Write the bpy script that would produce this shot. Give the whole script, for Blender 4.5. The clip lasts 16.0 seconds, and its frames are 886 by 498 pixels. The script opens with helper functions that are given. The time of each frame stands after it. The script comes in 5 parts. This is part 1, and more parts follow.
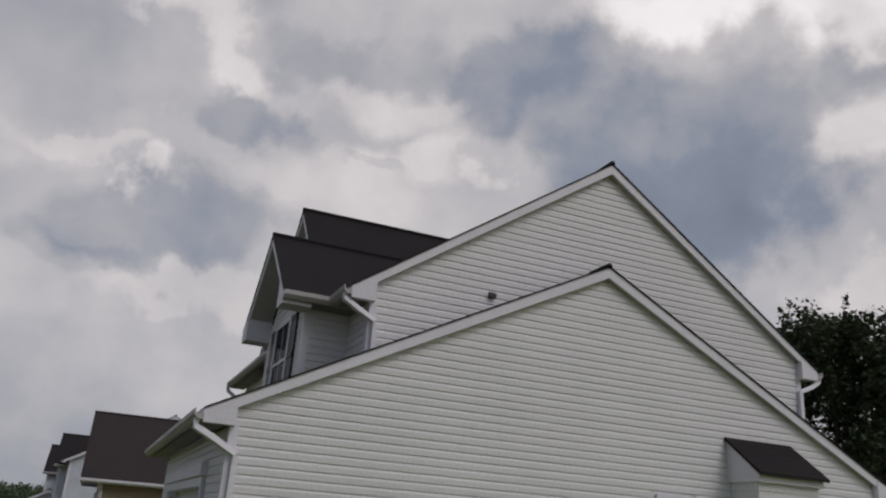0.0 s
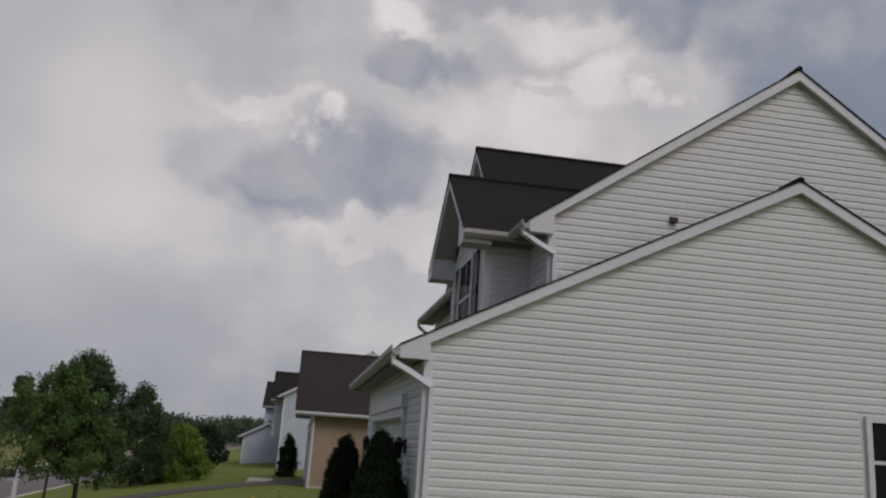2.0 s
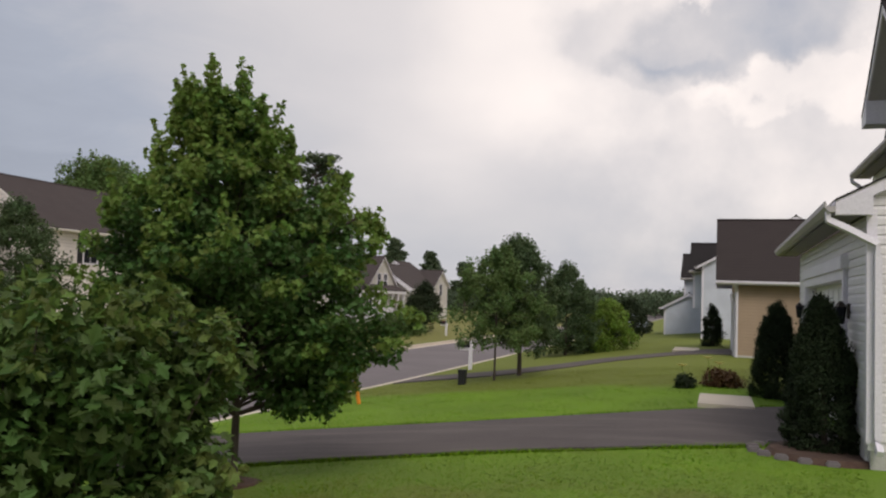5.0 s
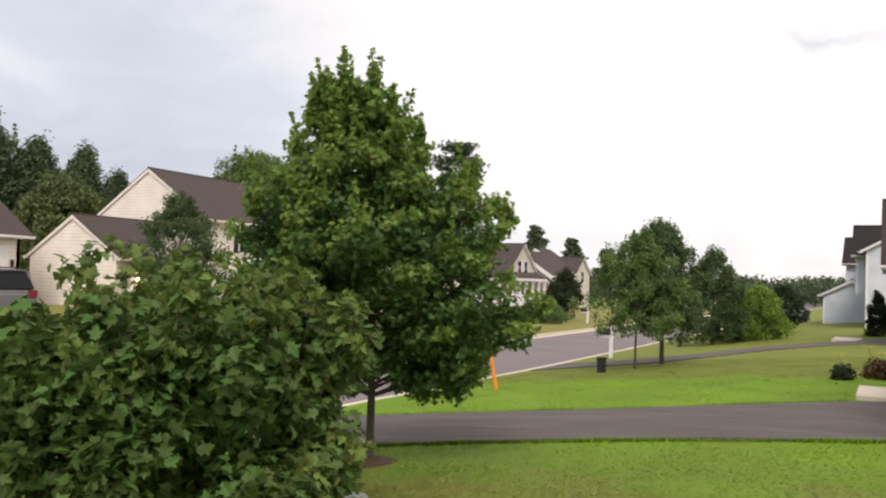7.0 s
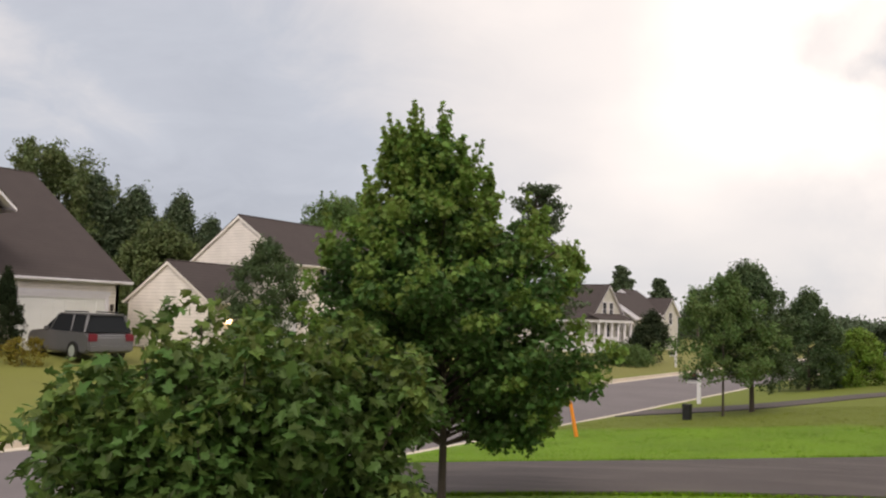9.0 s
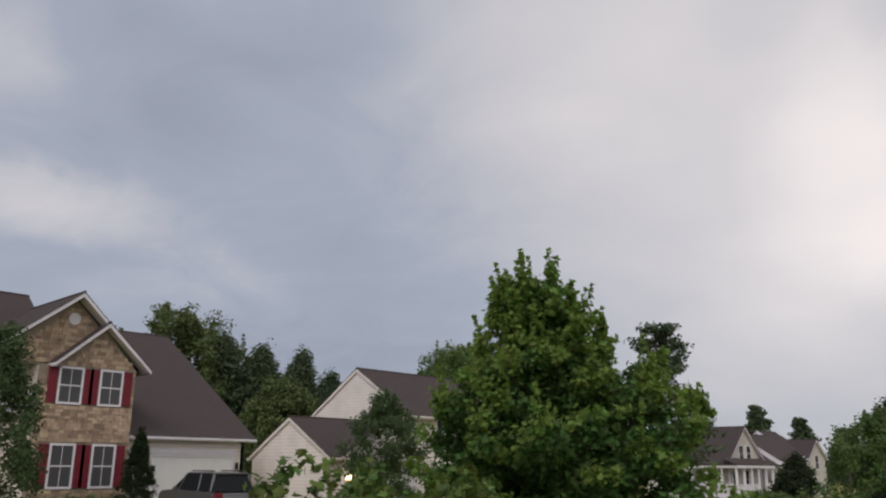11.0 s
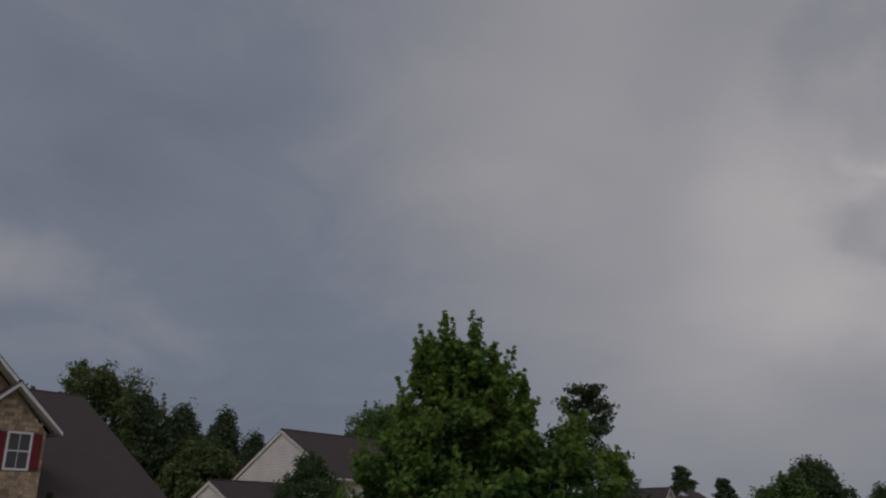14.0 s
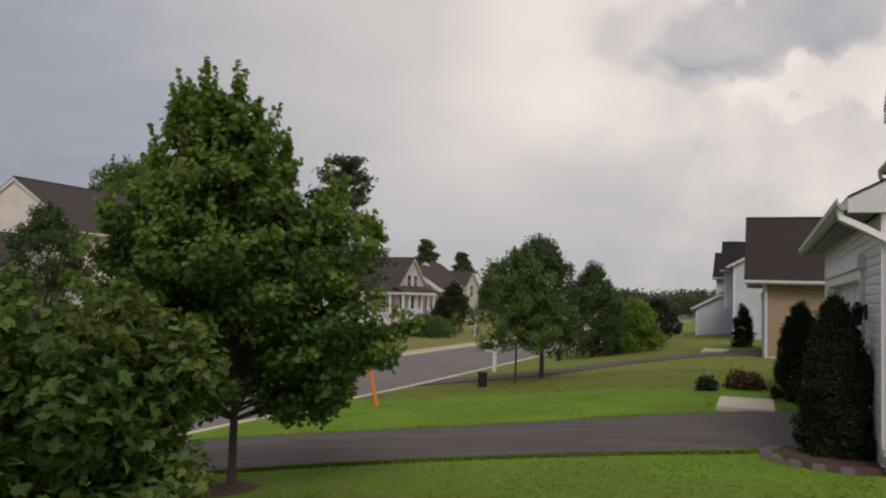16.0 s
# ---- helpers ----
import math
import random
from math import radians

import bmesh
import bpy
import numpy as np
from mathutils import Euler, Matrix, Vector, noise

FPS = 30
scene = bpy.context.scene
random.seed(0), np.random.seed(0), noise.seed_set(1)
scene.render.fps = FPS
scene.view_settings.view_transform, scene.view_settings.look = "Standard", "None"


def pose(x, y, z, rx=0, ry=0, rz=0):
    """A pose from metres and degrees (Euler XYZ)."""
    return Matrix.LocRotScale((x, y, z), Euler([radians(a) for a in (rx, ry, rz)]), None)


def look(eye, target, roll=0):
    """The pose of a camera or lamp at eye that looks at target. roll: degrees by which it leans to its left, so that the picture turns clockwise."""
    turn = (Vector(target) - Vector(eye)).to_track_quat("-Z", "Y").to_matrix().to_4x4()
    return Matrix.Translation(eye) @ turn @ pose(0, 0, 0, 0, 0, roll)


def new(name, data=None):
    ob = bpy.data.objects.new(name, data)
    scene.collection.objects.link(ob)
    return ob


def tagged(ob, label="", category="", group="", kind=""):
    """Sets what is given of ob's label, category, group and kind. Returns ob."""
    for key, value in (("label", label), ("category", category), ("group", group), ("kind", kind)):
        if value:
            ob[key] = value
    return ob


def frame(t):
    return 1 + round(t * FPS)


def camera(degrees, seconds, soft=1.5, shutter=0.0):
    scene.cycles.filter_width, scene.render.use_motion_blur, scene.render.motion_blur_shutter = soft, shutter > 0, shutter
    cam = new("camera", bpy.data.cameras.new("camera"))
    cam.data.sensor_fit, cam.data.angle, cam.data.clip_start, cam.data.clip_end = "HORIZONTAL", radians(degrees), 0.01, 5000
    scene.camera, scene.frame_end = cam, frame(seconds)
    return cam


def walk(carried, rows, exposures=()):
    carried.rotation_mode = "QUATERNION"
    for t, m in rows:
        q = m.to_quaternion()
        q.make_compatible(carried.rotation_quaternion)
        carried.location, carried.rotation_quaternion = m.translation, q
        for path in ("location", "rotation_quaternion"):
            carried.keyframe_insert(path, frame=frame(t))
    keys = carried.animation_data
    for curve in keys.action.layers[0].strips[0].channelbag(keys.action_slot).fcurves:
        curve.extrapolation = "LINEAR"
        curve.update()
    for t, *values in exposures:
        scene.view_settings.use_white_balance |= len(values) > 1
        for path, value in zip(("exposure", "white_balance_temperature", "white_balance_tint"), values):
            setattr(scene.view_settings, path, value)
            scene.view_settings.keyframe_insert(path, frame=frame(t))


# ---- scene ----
cam = camera(57.6, 16.0, soft=2.2)
PATH = [
    (0, pose(-0.086, -0.011, 1.620, 109.37, -4.19, -23.18)),
    (0.5, pose(-0.096, -0.081, 1.627, 110.60, -3.55, -24.15)),
    (1, pose(-0.111, -0.116, 1.617, 108.46, -3.06, -20.96)),
    (1.5, pose(-0.135, -0.113, 1.614, 107.02, -3.74, -16.80)),
    (2, pose(-0.140, -0.147, 1.614, 103.62, -3.74, -10.01)),
    (2.5, pose(-0.174, -0.183, 1.623, 99.73, -1.89, -0.69)),
    (3, pose(-0.172, -0.069, 1.603, 97.34, -1.60, 4.50)),
    (3.5, pose(-0.203, -0.093, 1.609, 95.86, -2.16, 8.96)),
    (4, pose(-0.227, -0.094, 1.604, 94.44, -1.93, 13.09)),
    (4.5, pose(-0.234, -0.074, 1.582, 93.80, -2.00, 16.01)),
    (7, pose(-0.090, 0.011, 1.529, 92.13, -1.88, 28.89)),
    (7.5, pose(-0.142, -0.053, 1.530, 92.38, -2.11, 30.93)),
    (8, pose(-0.030, -0.045, 1.566, 93.24, -1.71, 33.94)),
    (8.5, pose(0.050, 0.000, 1.600, 93.80, -2.01, 33.91)),
    (11, pose(0.141, 0.055, 1.657, 105.07, -0.33, 43.38)),
    (11.5, pose(0.077, 0.050, 1.647, 108.36, -0.76, 41.93)),
    (12, pose(0.149, 0.055, 1.638, 110.26, 0.16, 40.87)),
    (12.5, pose(0.188, 0.071, 1.659, 111.83, -0.16, 39.22)),
    (13, pose(0.261, 0.035, 1.616, 113.69, -0.33, 38.87)),
    (13.5, pose(0.239, 0.054, 1.641, 113.85, 0.86, 42.19)),
    (14, pose(0.245, 0.059, 1.669, 109.24, 0.24, 38.49)),
    (14.5, pose(0.143, 0.040, 1.643, 102.34, 0.70, 33.37)),
    (15, pose(0.205, 0.094, 1.606, 97.40, -0.52, 28.62)),
    (15.5, pose(0.131, 0.229, 1.614, 94.15, -1.57, 23.71)),
    (16, pose(0.114, 0.219, 1.597, 93.33, -1.68, 21.25)),
]
# seconds, stops, kelvin, tint
EXPOSURES = [(0.0, 0.0, 6350, 11.5), (1.5, 0.02, 6380, 11.5), (2.5, 0.05, 6450, 11.5), (3.5, 0.2, 6600, 11.5), (4.5, 0.48, 6700, 11.5), (6.8, 1.55, 7200, 11.5), (7.5, 1.28, 7200, 11.5),
             (8.7, 1.15, 7250, 11.5), (10.8, 0.74, 6650, 11.5), (11.5, 0.15, 6480, 11.5), (12.5, -0.55, 6400, 11.5), (13.5, -0.60, 6320, 11.5), (14.5, -0.4, 6400, 11.5), (15.2, 0.18, 6850, 11.5),
             (16.0, 0.5, 7050, 11.5)]
walk(cam, PATH, EXPOSURES)

# ---- world: a heavy broken overcast ----
world = bpy.data.worlds.new("overcast_sky")
scene.world = world
world.use_nodes = True
WN, WL = world.node_tree.nodes, world.node_tree.links
WN.clear()


def wnode(kind, **values):
    n = WN.new(kind)
    for k, v in values.items():
        if k in n.inputs:
            n.inputs[k].default_value = v
    return n


def wmath(op, a, b=None, c=None, clamp=False):
    n = WN.new("ShaderNodeMath")
    n.operation, n.use_clamp = op, clamp
    for i, v in enumerate((a, b, c)):
        if v is None:
            continue
        if isinstance(v, (int, float)):
            n.inputs[i].default_value = v
        else:
            WL.new(v, n.inputs[i])
    return n.outputs[0]


def wstep(x, lo, hi):
    n = WN.new("ShaderNodeMapRange")
    n.interpolation_type = "SMOOTHSTEP"
    n.inputs[1].default_value, n.inputs[2].default_value = lo, hi
    WL.new(x, n.inputs[0])
    return n.outputs[0]


w_dir = wnode("ShaderNodeTexCoord").outputs["Generated"]
w_sep = wnode("ShaderNodeSeparateXYZ")
WL.new(w_dir, w_sep.inputs[0])
wx, wy, wz = w_sep.outputs
w_azi = wmath("MULTIPLY", wmath("ARCTAN2", wmath("MULTIPLY", wx, -1.0), wy), 57.2958)
w_ele = wmath("MULTIPLY", wmath("ARCSINE", wz), 57.2958)
w_flat = WN.new("ShaderNodeCombineXYZ")
w_den = wmath("ADD", wmath("MAXIMUM", wz, 0.0), 0.22)
WL.new(wmath("DIVIDE", wx, w_den), w_flat.inputs[0])
WL.new(wmath("DIVIDE", wy, w_den), w_flat.inputs[1])


def wnoise(scale, detail, rough, warp, off=0.0):
    shift = WN.new("ShaderNodeVectorMath")
    shift.operation = "ADD"
    shift.inputs[1].default_value = (off, off * 0.7, off * 0.3)
    WL.new(w_flat.outputs[0], shift.inputs[0])
    n = wnode("ShaderNodeTexNoise", Scale=scale, Detail=detail, Roughness=rough, Distortion=warp)
    WL.new(shift.outputs[0], n.inputs["Vector"])
    return n.outputs[0]


def wturb(scale, detail, rough, off):
    """Noise over the dome of directions itself, as three values about zero."""
    shift = WN.new("ShaderNodeVectorMath")
    shift.operation = "ADD"
    shift.inputs[1].default_value = (off, off * 0.7, off * 0.3)
    WL.new(w_dir, shift.inputs[0])
    n = wnode("ShaderNodeTexNoise", Scale=scale, Detail=detail, Roughness=rough)
    WL.new(shift.outputs[0], n.inputs["Vector"])
    sp = WN.new("ShaderNodeSeparateColor")
    WL.new(n.outputs["Color"], sp.inputs[0])
    return [wmath("SUBTRACT", c, 0.5) for c in sp.outputs]


t1, t2, t3 = wturb(4.5, 3.0, 0.5, 2.3), wturb(10.0, 7.0, 0.56, 5.1), wturb(6.5, 7.0, 0.55, 8.8)
veil = wnoise(1.3, 4.0, 0.45, 0.3, 1.3)
# a smooth veil to the west, broken billows to the north and east
clumpy = wstep(w_azi, 16.0, 2.0)
billow = wmath("ADD", 0.35, wmath("MULTIPLY", clumpy, 0.65))
# the edges of the cloud masses billow: their bearings are shifted by the turbulence
azi_w = wmath("ADD", w_azi, wmath("MULTIPLY", billow, wmath("ADD", wmath("MULTIPLY", t1[0], 15.0), wmath("MULTIPLY", t2[0], 13.0))))
ele_w = wmath("ADD", w_ele, wmath("MULTIPLY", billow, wmath("ADD", wmath("MULTIPLY", t1[1], 10.0), wmath("MULTIPLY", t2[1], 10.0))))


def wblob(azi, ele, ra, re, hard=0.35):
    a = wmath("DIVIDE", wmath("SUBTRACT", azi_w, azi), ra)
    e = wmath("DIVIDE", wmath("SUBTRACT", ele_w, ele), re)
    r = wmath("SQRT", wmath("ADD", wmath("MULTIPLY", a, a), wmath("MULTIPLY", e, e)))
    return wstep(r, 1.3, hard)


# brightness of the cloud deck, darker towards the west and towards the horizon
val = wmath("ADD", 0.465, wmath("MULTIPLY", wmath("SUBTRACT", veil, 0.5), 0.13))
val = wmath("ADD", val, wmath("MULTIPLY", clumpy, wmath("ADD", wmath("MULTIPLY", t3[2], 0.42), 0.045)))
val = wmath("ADD", val, wmath("MULTIPLY", wstep(w_ele, 15.0, 0.0), -0.12))
streaks = wnoise(3.2, 6.0, 0.6, 0.9, 4.7)
val = wmath("ADD", val, wmath("MULTIPLY", wstep(w_azi, 14.0, 55.0), wmath("MULTIPLY", wmath("SUBTRACT", streaks, 0.5), 0.14)))
val = wmath("ADD", val, wmath("MULTIPLY", wstep(w_azi, 16.0, 58.0), -0.19))
# bearing, elevation, half-widths in degrees, amount
MASSES = ((-40, 25, 10, 6.2, -0.16), (-40, 22, 8, 4, -0.08), (-25.5, 31.5, 6.5, 3.8, -0.15), (-32, 29.5, 6, 4.5, -0.07), (-5.4, 27.2, 4.6, 2.4, -0.13), (-12, 27, 5, 2.2, -0.05),
          (-2.5, 18.9, 6.5, 3.0, -0.115), (2, 16.8, 4, 1.6, -0.05), (6.5, 18.5, 4, 2.5, -0.05), (6, 28.5, 7, 4, -0.07), (-12.5, 33, 6, 2.5, -0.07), (-51.5, 30.5, 3, 3, -0.09), (-16.3, 24.1, 1.6, 0.8, -0.07))
RIFTS = ((-40.7, 36.6, 10, 3.0, 0.36), (-50, 34, 5.5, 3.0, 0.32), (-16, 29.5, 5, 2.0, 0.10), (-52, 25.5, 2.5, 3.5, 0.16), (-51, 16.3, 5, 1.8, 0.12), (2.1, 21.4, 2.0, 1.2, 0.18), (-4.3, 31, 4, 1.6, 0.14), (-19.7, 25.2, 4, 2.2, 0.13),
         (-25, 24.6, 1.6, 1.3, 0.13), (1, 31.8, 2, 1.2, 0.12), (6.2, 22.8, 3, 1.0, 0.09), (-13, 21.5, 7, 3, 0.09), (-7, 14.6, 8, 1.2, 0.09))
VEILS = ((14.8, 18, 7, 7, 0.10), (9.8, 13, 7, 3.5, 0.09), (20, 11, 7, 5, 0.05), (10, 19, 3, 2, -0.05), (36, 27, 13, 8, 0.06), (46, 11, 14, 6, -0.04), (44, 41, 24, 4.5, -0.04), (48, 37, 6, 1.2, 0.07), (31, 40, 11, 1.6, 0.06), (72, 37, 7, 2.0, 0.06), (61, 28.5, 14, 2.6, -0.03), (20, 29, 6, 3.0, -0.03), (13, 34, 10, 5, -0.07),
         (71.5, 16.5, 9, 2.6, 0.13), (75, 25.5, 4, 3, 0.06), (64, 23, 8, 3.6, -0.05))
for masses, hard in ((MASSES, 0.7), (RIFTS, 0.5), (VEILS, 0.2)):
    for azi, ele, ra, re, amount in masses:
        val = wmath("ADD", val, wmath("MULTIPLY", wblob(azi, ele, ra, re, hard), amount))
val = wmath("MAXIMUM", val, 0.15)
cloud = WN.new("ShaderNodeValToRGB")
cloud.color_ramp.elements[0].position, cloud.color_ramp.elements[0].color = 0.10, (0.160, 0.180, 0.228, 1)
cloud.color_ramp.elements[1].position, cloud.color_ramp.elements[1].color = 0.95, (1.0, 0.95, 0.93, 1)
mid = cloud.color_ramp.elements.new(0.40)
mid.color = (0.376, 0.374, 0.398, 1)
mid = cloud.color_ramp.elements.new(0.62)
mid.color = (0.625, 0.586, 0.574, 1)
mid = cloud.color_ramp.elements.new(0.28)
mid.color = (0.243, 0.268, 0.324, 1)
WL.new(val, cloud.inputs[0])
sky = WN.new("ShaderNodeTexSky")
sky.sky_type, sky.sun_disc, sky.sun_elevation, sky.sun_rotation = "NISHITA", False, radians(38), radians(150)
sky_bg = wnode("ShaderNodeBackground", Strength=0.08)
WL.new(sky.outputs[0], sky_bg.inputs[0])
cloud_bg = wnode("ShaderNodeBackground", Strength=1.0)
WL.new(cloud.outputs[0], cloud_bg.inputs[0])
w_mix = WN.new("ShaderNodeMixShader")
w_mix.inputs[0].default_value = 0.96
w_out = WN.new("ShaderNodeOutputWorld")
WL.new(sky_bg.outputs[0], w_mix.inputs[1])
WL.new(cloud_bg.outputs[0], w_mix.inputs[2])
WL.new(w_mix.outputs[0], w_out.inputs[0])

sun = new("sun", bpy.data.lights.new("sun", "SUN"))
sun.data.energy, sun.data.angle, sun.data.color = 0.85, radians(25), (1.0, 0.96, 0.92)
sun.matrix_basis = look((0, 0, 0), (-0.3, 0.62, -0.75))


# ---- materials ----
def material(name, base, rough=0.8, second=None, scale=3.0, fine_scale=60.0, amount=0.5, bump=0.1, metal=0.0, bump_dist=0.01, spec=0.4, island=0.0, per_object=0.0):
    """Two-scale procedural surface: a broad stain pattern and a fine grain with relief."""
    m = bpy.data.materials.new(name)
    m.use_nodes = True
    N, L = m.node_tree.nodes, m.node_tree.links
    b = N["Principled BSDF"]
    b.inputs["Roughness"].default_value, b.inputs["Metallic"].default_value = rough, metal
    b.inputs["Specular IOR Level"].default_value = spec
    co = N.new("ShaderNodeTexCoord")
    wide, grain = N.new("ShaderNodeTexNoise"), N.new("ShaderNodeTexNoise")
    for n, s, d in ((wide, scale, 4.0), (grain, fine_scale, 3.0)):
        n.inputs["Scale"].default_value, n.inputs["Detail"].default_value = s, d
        L.new(co.outputs["Object"], n.inputs["Vector"])
    second = second or tuple(c * 0.7 for c in base)
    ramp = N.new("ShaderNodeMapRange")
    ramp.inputs[1].default_value, ramp.inputs[2].default_value, ramp.inputs[4].default_value = 0.35, 0.65, amount
    L.new(wide.outputs[0], ramp.inputs[0])
    mix = N.new("ShaderNodeMix")
    mix.data_type = "RGBA"
    mix.inputs[6].default_value, mix.inputs[7].default_value = (*base, 1), (*second, 1)
    L.new(ramp.outputs[0], mix.inputs[0])
    gr = N.new("ShaderNodeMapRange")
    gr.inputs[3].default_value, gr.inputs[4].default_value = 0.82, 1.18
    L.new(grain.outputs[0], gr.inputs[0])
    hsv = N.new("ShaderNodeHueSaturation")
    L.new(mix.outputs[2], hsv.inputs["Color"])
    value = gr.outputs[0]
    if island or per_object:
        src = N.new("ShaderNodeNewGeometry").outputs["Random Per Island"] if island else N.new("ShaderNodeObjectInfo").outputs["Random"]
        ir = N.new("ShaderNodeMapRange")
        ir.inputs[3].default_value, ir.inputs[4].default_value = 1 - (island or per_object), 1 + (island or per_object)
        L.new(src, ir.inputs[0])
        mul = N.new("ShaderNodeMath")
        mul.operation = "MULTIPLY"
        L.new(ir.outputs[0], mul.inputs[0])
        L.new(value, mul.inputs[1])
        value = mul.outputs[0]
        if island:
            hr = N.new("ShaderNodeMapRange")
            hr.inputs[3].default_value, hr.inputs[4].default_value = 0.482, 0.525
            L.new(src, hr.inputs[0])
            L.new(hr.outputs[0], hsv.inputs["Hue"])
    L.new(value, hsv.inputs["Value"])
    L.new(hsv.outputs[0], b.inputs["Base Color"])
    if bump:
        bp = N.new("ShaderNodeBump")
        bp.inputs["Strength"].default_value, bp.inputs["Distance"].default_value = bump, bump_dist
        L.new(grain.outputs[0], bp.inputs["Height"])
        L.new(bp.outputs[0], b.inputs["Normal"])
    return m


def coursed(name, base, course, axis=2, dark=0.55, rough=0.7, second=None, line=0.12, jitter=0.0):
    """A surface laid in level courses: a shadow line and relief every course, over broad stains."""
    m = material(name, base, rough, second, 1.3, 40.0, 0.4, 0.0, spec=0.15)
    N, L = m.node_tree.nodes, m.node_tree.links
    b = N["Principled BSDF"]
    co = N.new("ShaderNodeTexCoord")
    sp = N.new("ShaderNodeSeparateXYZ")
    L.new(co.outputs["Object"], sp.inputs[0])
    dv, fr, st = N.new("ShaderNodeMath"), N.new("ShaderNodeMath"), N.new("ShaderNodeMapRange")
    dv.operation, fr.operation = "DIVIDE", "FRACT"
    dv.inputs[1].default_value = course
    L.new(sp.outputs[axis], dv.inputs[0])
    L.new(dv.outputs[0], fr.inputs[0])
    st.inputs[1].default_value, st.inputs[2].default_value = 1 - line, 1.0
    L.new(fr.outputs[0], st.inputs[0])
    mul = N.new("ShaderNodeMix")
    mul.data_type, mul.blend_type = "RGBA", "MULTIPLY"
    mul.inputs[7].default_value = (dark, dark, dark, 1)
    L.new(st.outputs[0], mul.inputs[0])
    old = b.inputs["Base Color"].links[0].from_socket
    L.new(old, mul.inputs[6])
    L.new(mul.outputs[2], b.inputs["Base Color"])
    bp = N.new("ShaderNodeBump")
    bp.inputs["Strength"].default_value, bp.inputs["Distance"].default_value = 0.6, 0.015
    bp.invert = True
    L.new(fr.outputs[0], bp.inputs["Height"])
    L.new(bp.outputs[0], b.inputs["Normal"])
    return m


def patchy(m, third, scale, lo, hi, amount):
    """Adds worn patches of a third colour to a surface."""
    N, L = m.node_tree.nodes, m.node_tree.links
    co, mp, nz, rg = N.new("ShaderNodeTexCoord"), N.new("ShaderNodeMapping"), N.new("ShaderNodeTexNoise"), N.new("ShaderNodeMapRange")
    mp.inputs["Scale"].default_value = scale
    nz.inputs["Scale"].default_value, nz.inputs["Detail"].default_value, nz.inputs["Roughness"].default_value = 1.0, 6.0, 0.62
    rg.inputs[1].default_value, rg.inputs[2].default_value, rg.inputs[4].default_value = lo, hi, amount
    L.new(co.outputs["Object"], mp.inputs[0])
    L.new(mp.outputs[0], nz.inputs["Vector"])
    L.new(nz.outputs[0], rg.inputs[0])
    mix = N.new("ShaderNodeMix")
    mix.data_type = "RGBA"
    mix.inputs[7].default_value = (*third, 1)
    L.new(rg.outputs[0], mix.inputs[0])
    target = next(n for n in N if n.type == "HUE_SAT").inputs["Color"]
    L.new(target.links[0].from_socket, mix.inputs[6])
    L.new(mix.outputs[2], target)
    return m


def glass(name, tint=(0.02, 0.022, 0.025), spec=0.05, ior=1.12):
    m = bpy.data.materials.new(name)
    m.use_nodes = True
    b = m.node_tree.nodes["Principled BSDF"]
    b.inputs["Base Color"].default_value, b.inputs["Roughness"].default_value = (*tint, 1), 0.12
    b.inputs["Specular IOR Level"].default_value = spec
    b.inputs["IOR"].default_value = ior
    return m


VINYL = material("white_vinyl", (0.716, 0.698, 0.712), 0.55, (0.662, 0.647, 0.659), 0.8, 25.0, 0.6, 0.03, per_object=0.025)
TRIM = material("white_trim", (0.74, 0.715, 0.775), 0.5, (0.66, 0.64, 0.69), 2.0, 40.0, 0.5, 0.03)
# the shade beneath the eaves is put into this darker base colour
SHADED_SOFFIT = material("shaded_soffit", (0.25, 0.225, 0.23), 0.6, (0.21, 0.19, 0.195), 2.0, 40.0, 0.5, 0.03)
# trim darkened in colour to stand for shade on gutters and rake soffits
SHADED_EAVE = material("shaded_eave", (0.44, 0.41, 0.41), 0.5, (0.38, 0.355, 0.355), 2.0, 40.0, 0.5, 0.03)
FOUNDATION = material("parged_foundation", (0.52, 0.51, 0.49), 0.9, (0.40, 0.39, 0.37), 2.5, 50.0, 0.7, 0.3)
SHINGLE = coursed("dark_shingles", (0.024, 0.021, 0.022), 0.10, 2, 0.7, 0.95, (0.018, 0.016, 0.017), 0.2)
BROWN_SHINGLE = coursed("brown_shingles", (0.046, 0.037, 0.036), 0.12, 2, 0.75, 0.95, (0.036, 0.029, 0.029), 0.2)
FAR_SHINGLE = coursed("weathered_brown_shingles", (0.070, 0.057, 0.056), 0.14, 2, 0.75, 0.95, (0.056, 0.046, 0.046), 0.2)
PANE = glass("window_glass")
CURTAIN_PANE = glass("curtained_glass", (0.085, 0.085, 0.092), 0.3, 1.35)
SHUTTER = material("black_shutter", (0.012, 0.012, 0.014), 0.5)
DOOR_WHITE = material("garage_door_white", (0.74, 0.74, 0.74), 0.5, (0.68, 0.68, 0.67), 1.5)
TAN_SIDING = coursed("tan_siding", (0.40, 0.30, 0.215), 0.114)
GREY_SIDING = coursed("pale_grey_siding", (0.58, 0.61, 0.68), 0.114, dark=0.75)
CREAM_SIDING = coursed("cream_siding", (0.80, 0.74, 0.70), 0.16, dark=0.66, line=0.2)
PALE_SIDING = coursed("pale_siding", (0.58, 0.55, 0.51), 0.13, dark=0.85)
RED_SHUTTER = material("red_shutter", (0.17, 0.012, 0.026), 0.55)
ASPHALT = patchy(material("driveway_asphalt", (0.098, 0.082, 0.080), 0.9, (0.072, 0.060, 0.059), 0.8, 120.0, 0.7, 0.4), (0.165, 0.138, 0.132), (0.35, 2.2, 1.0), 0.48, 0.72, 0.60)
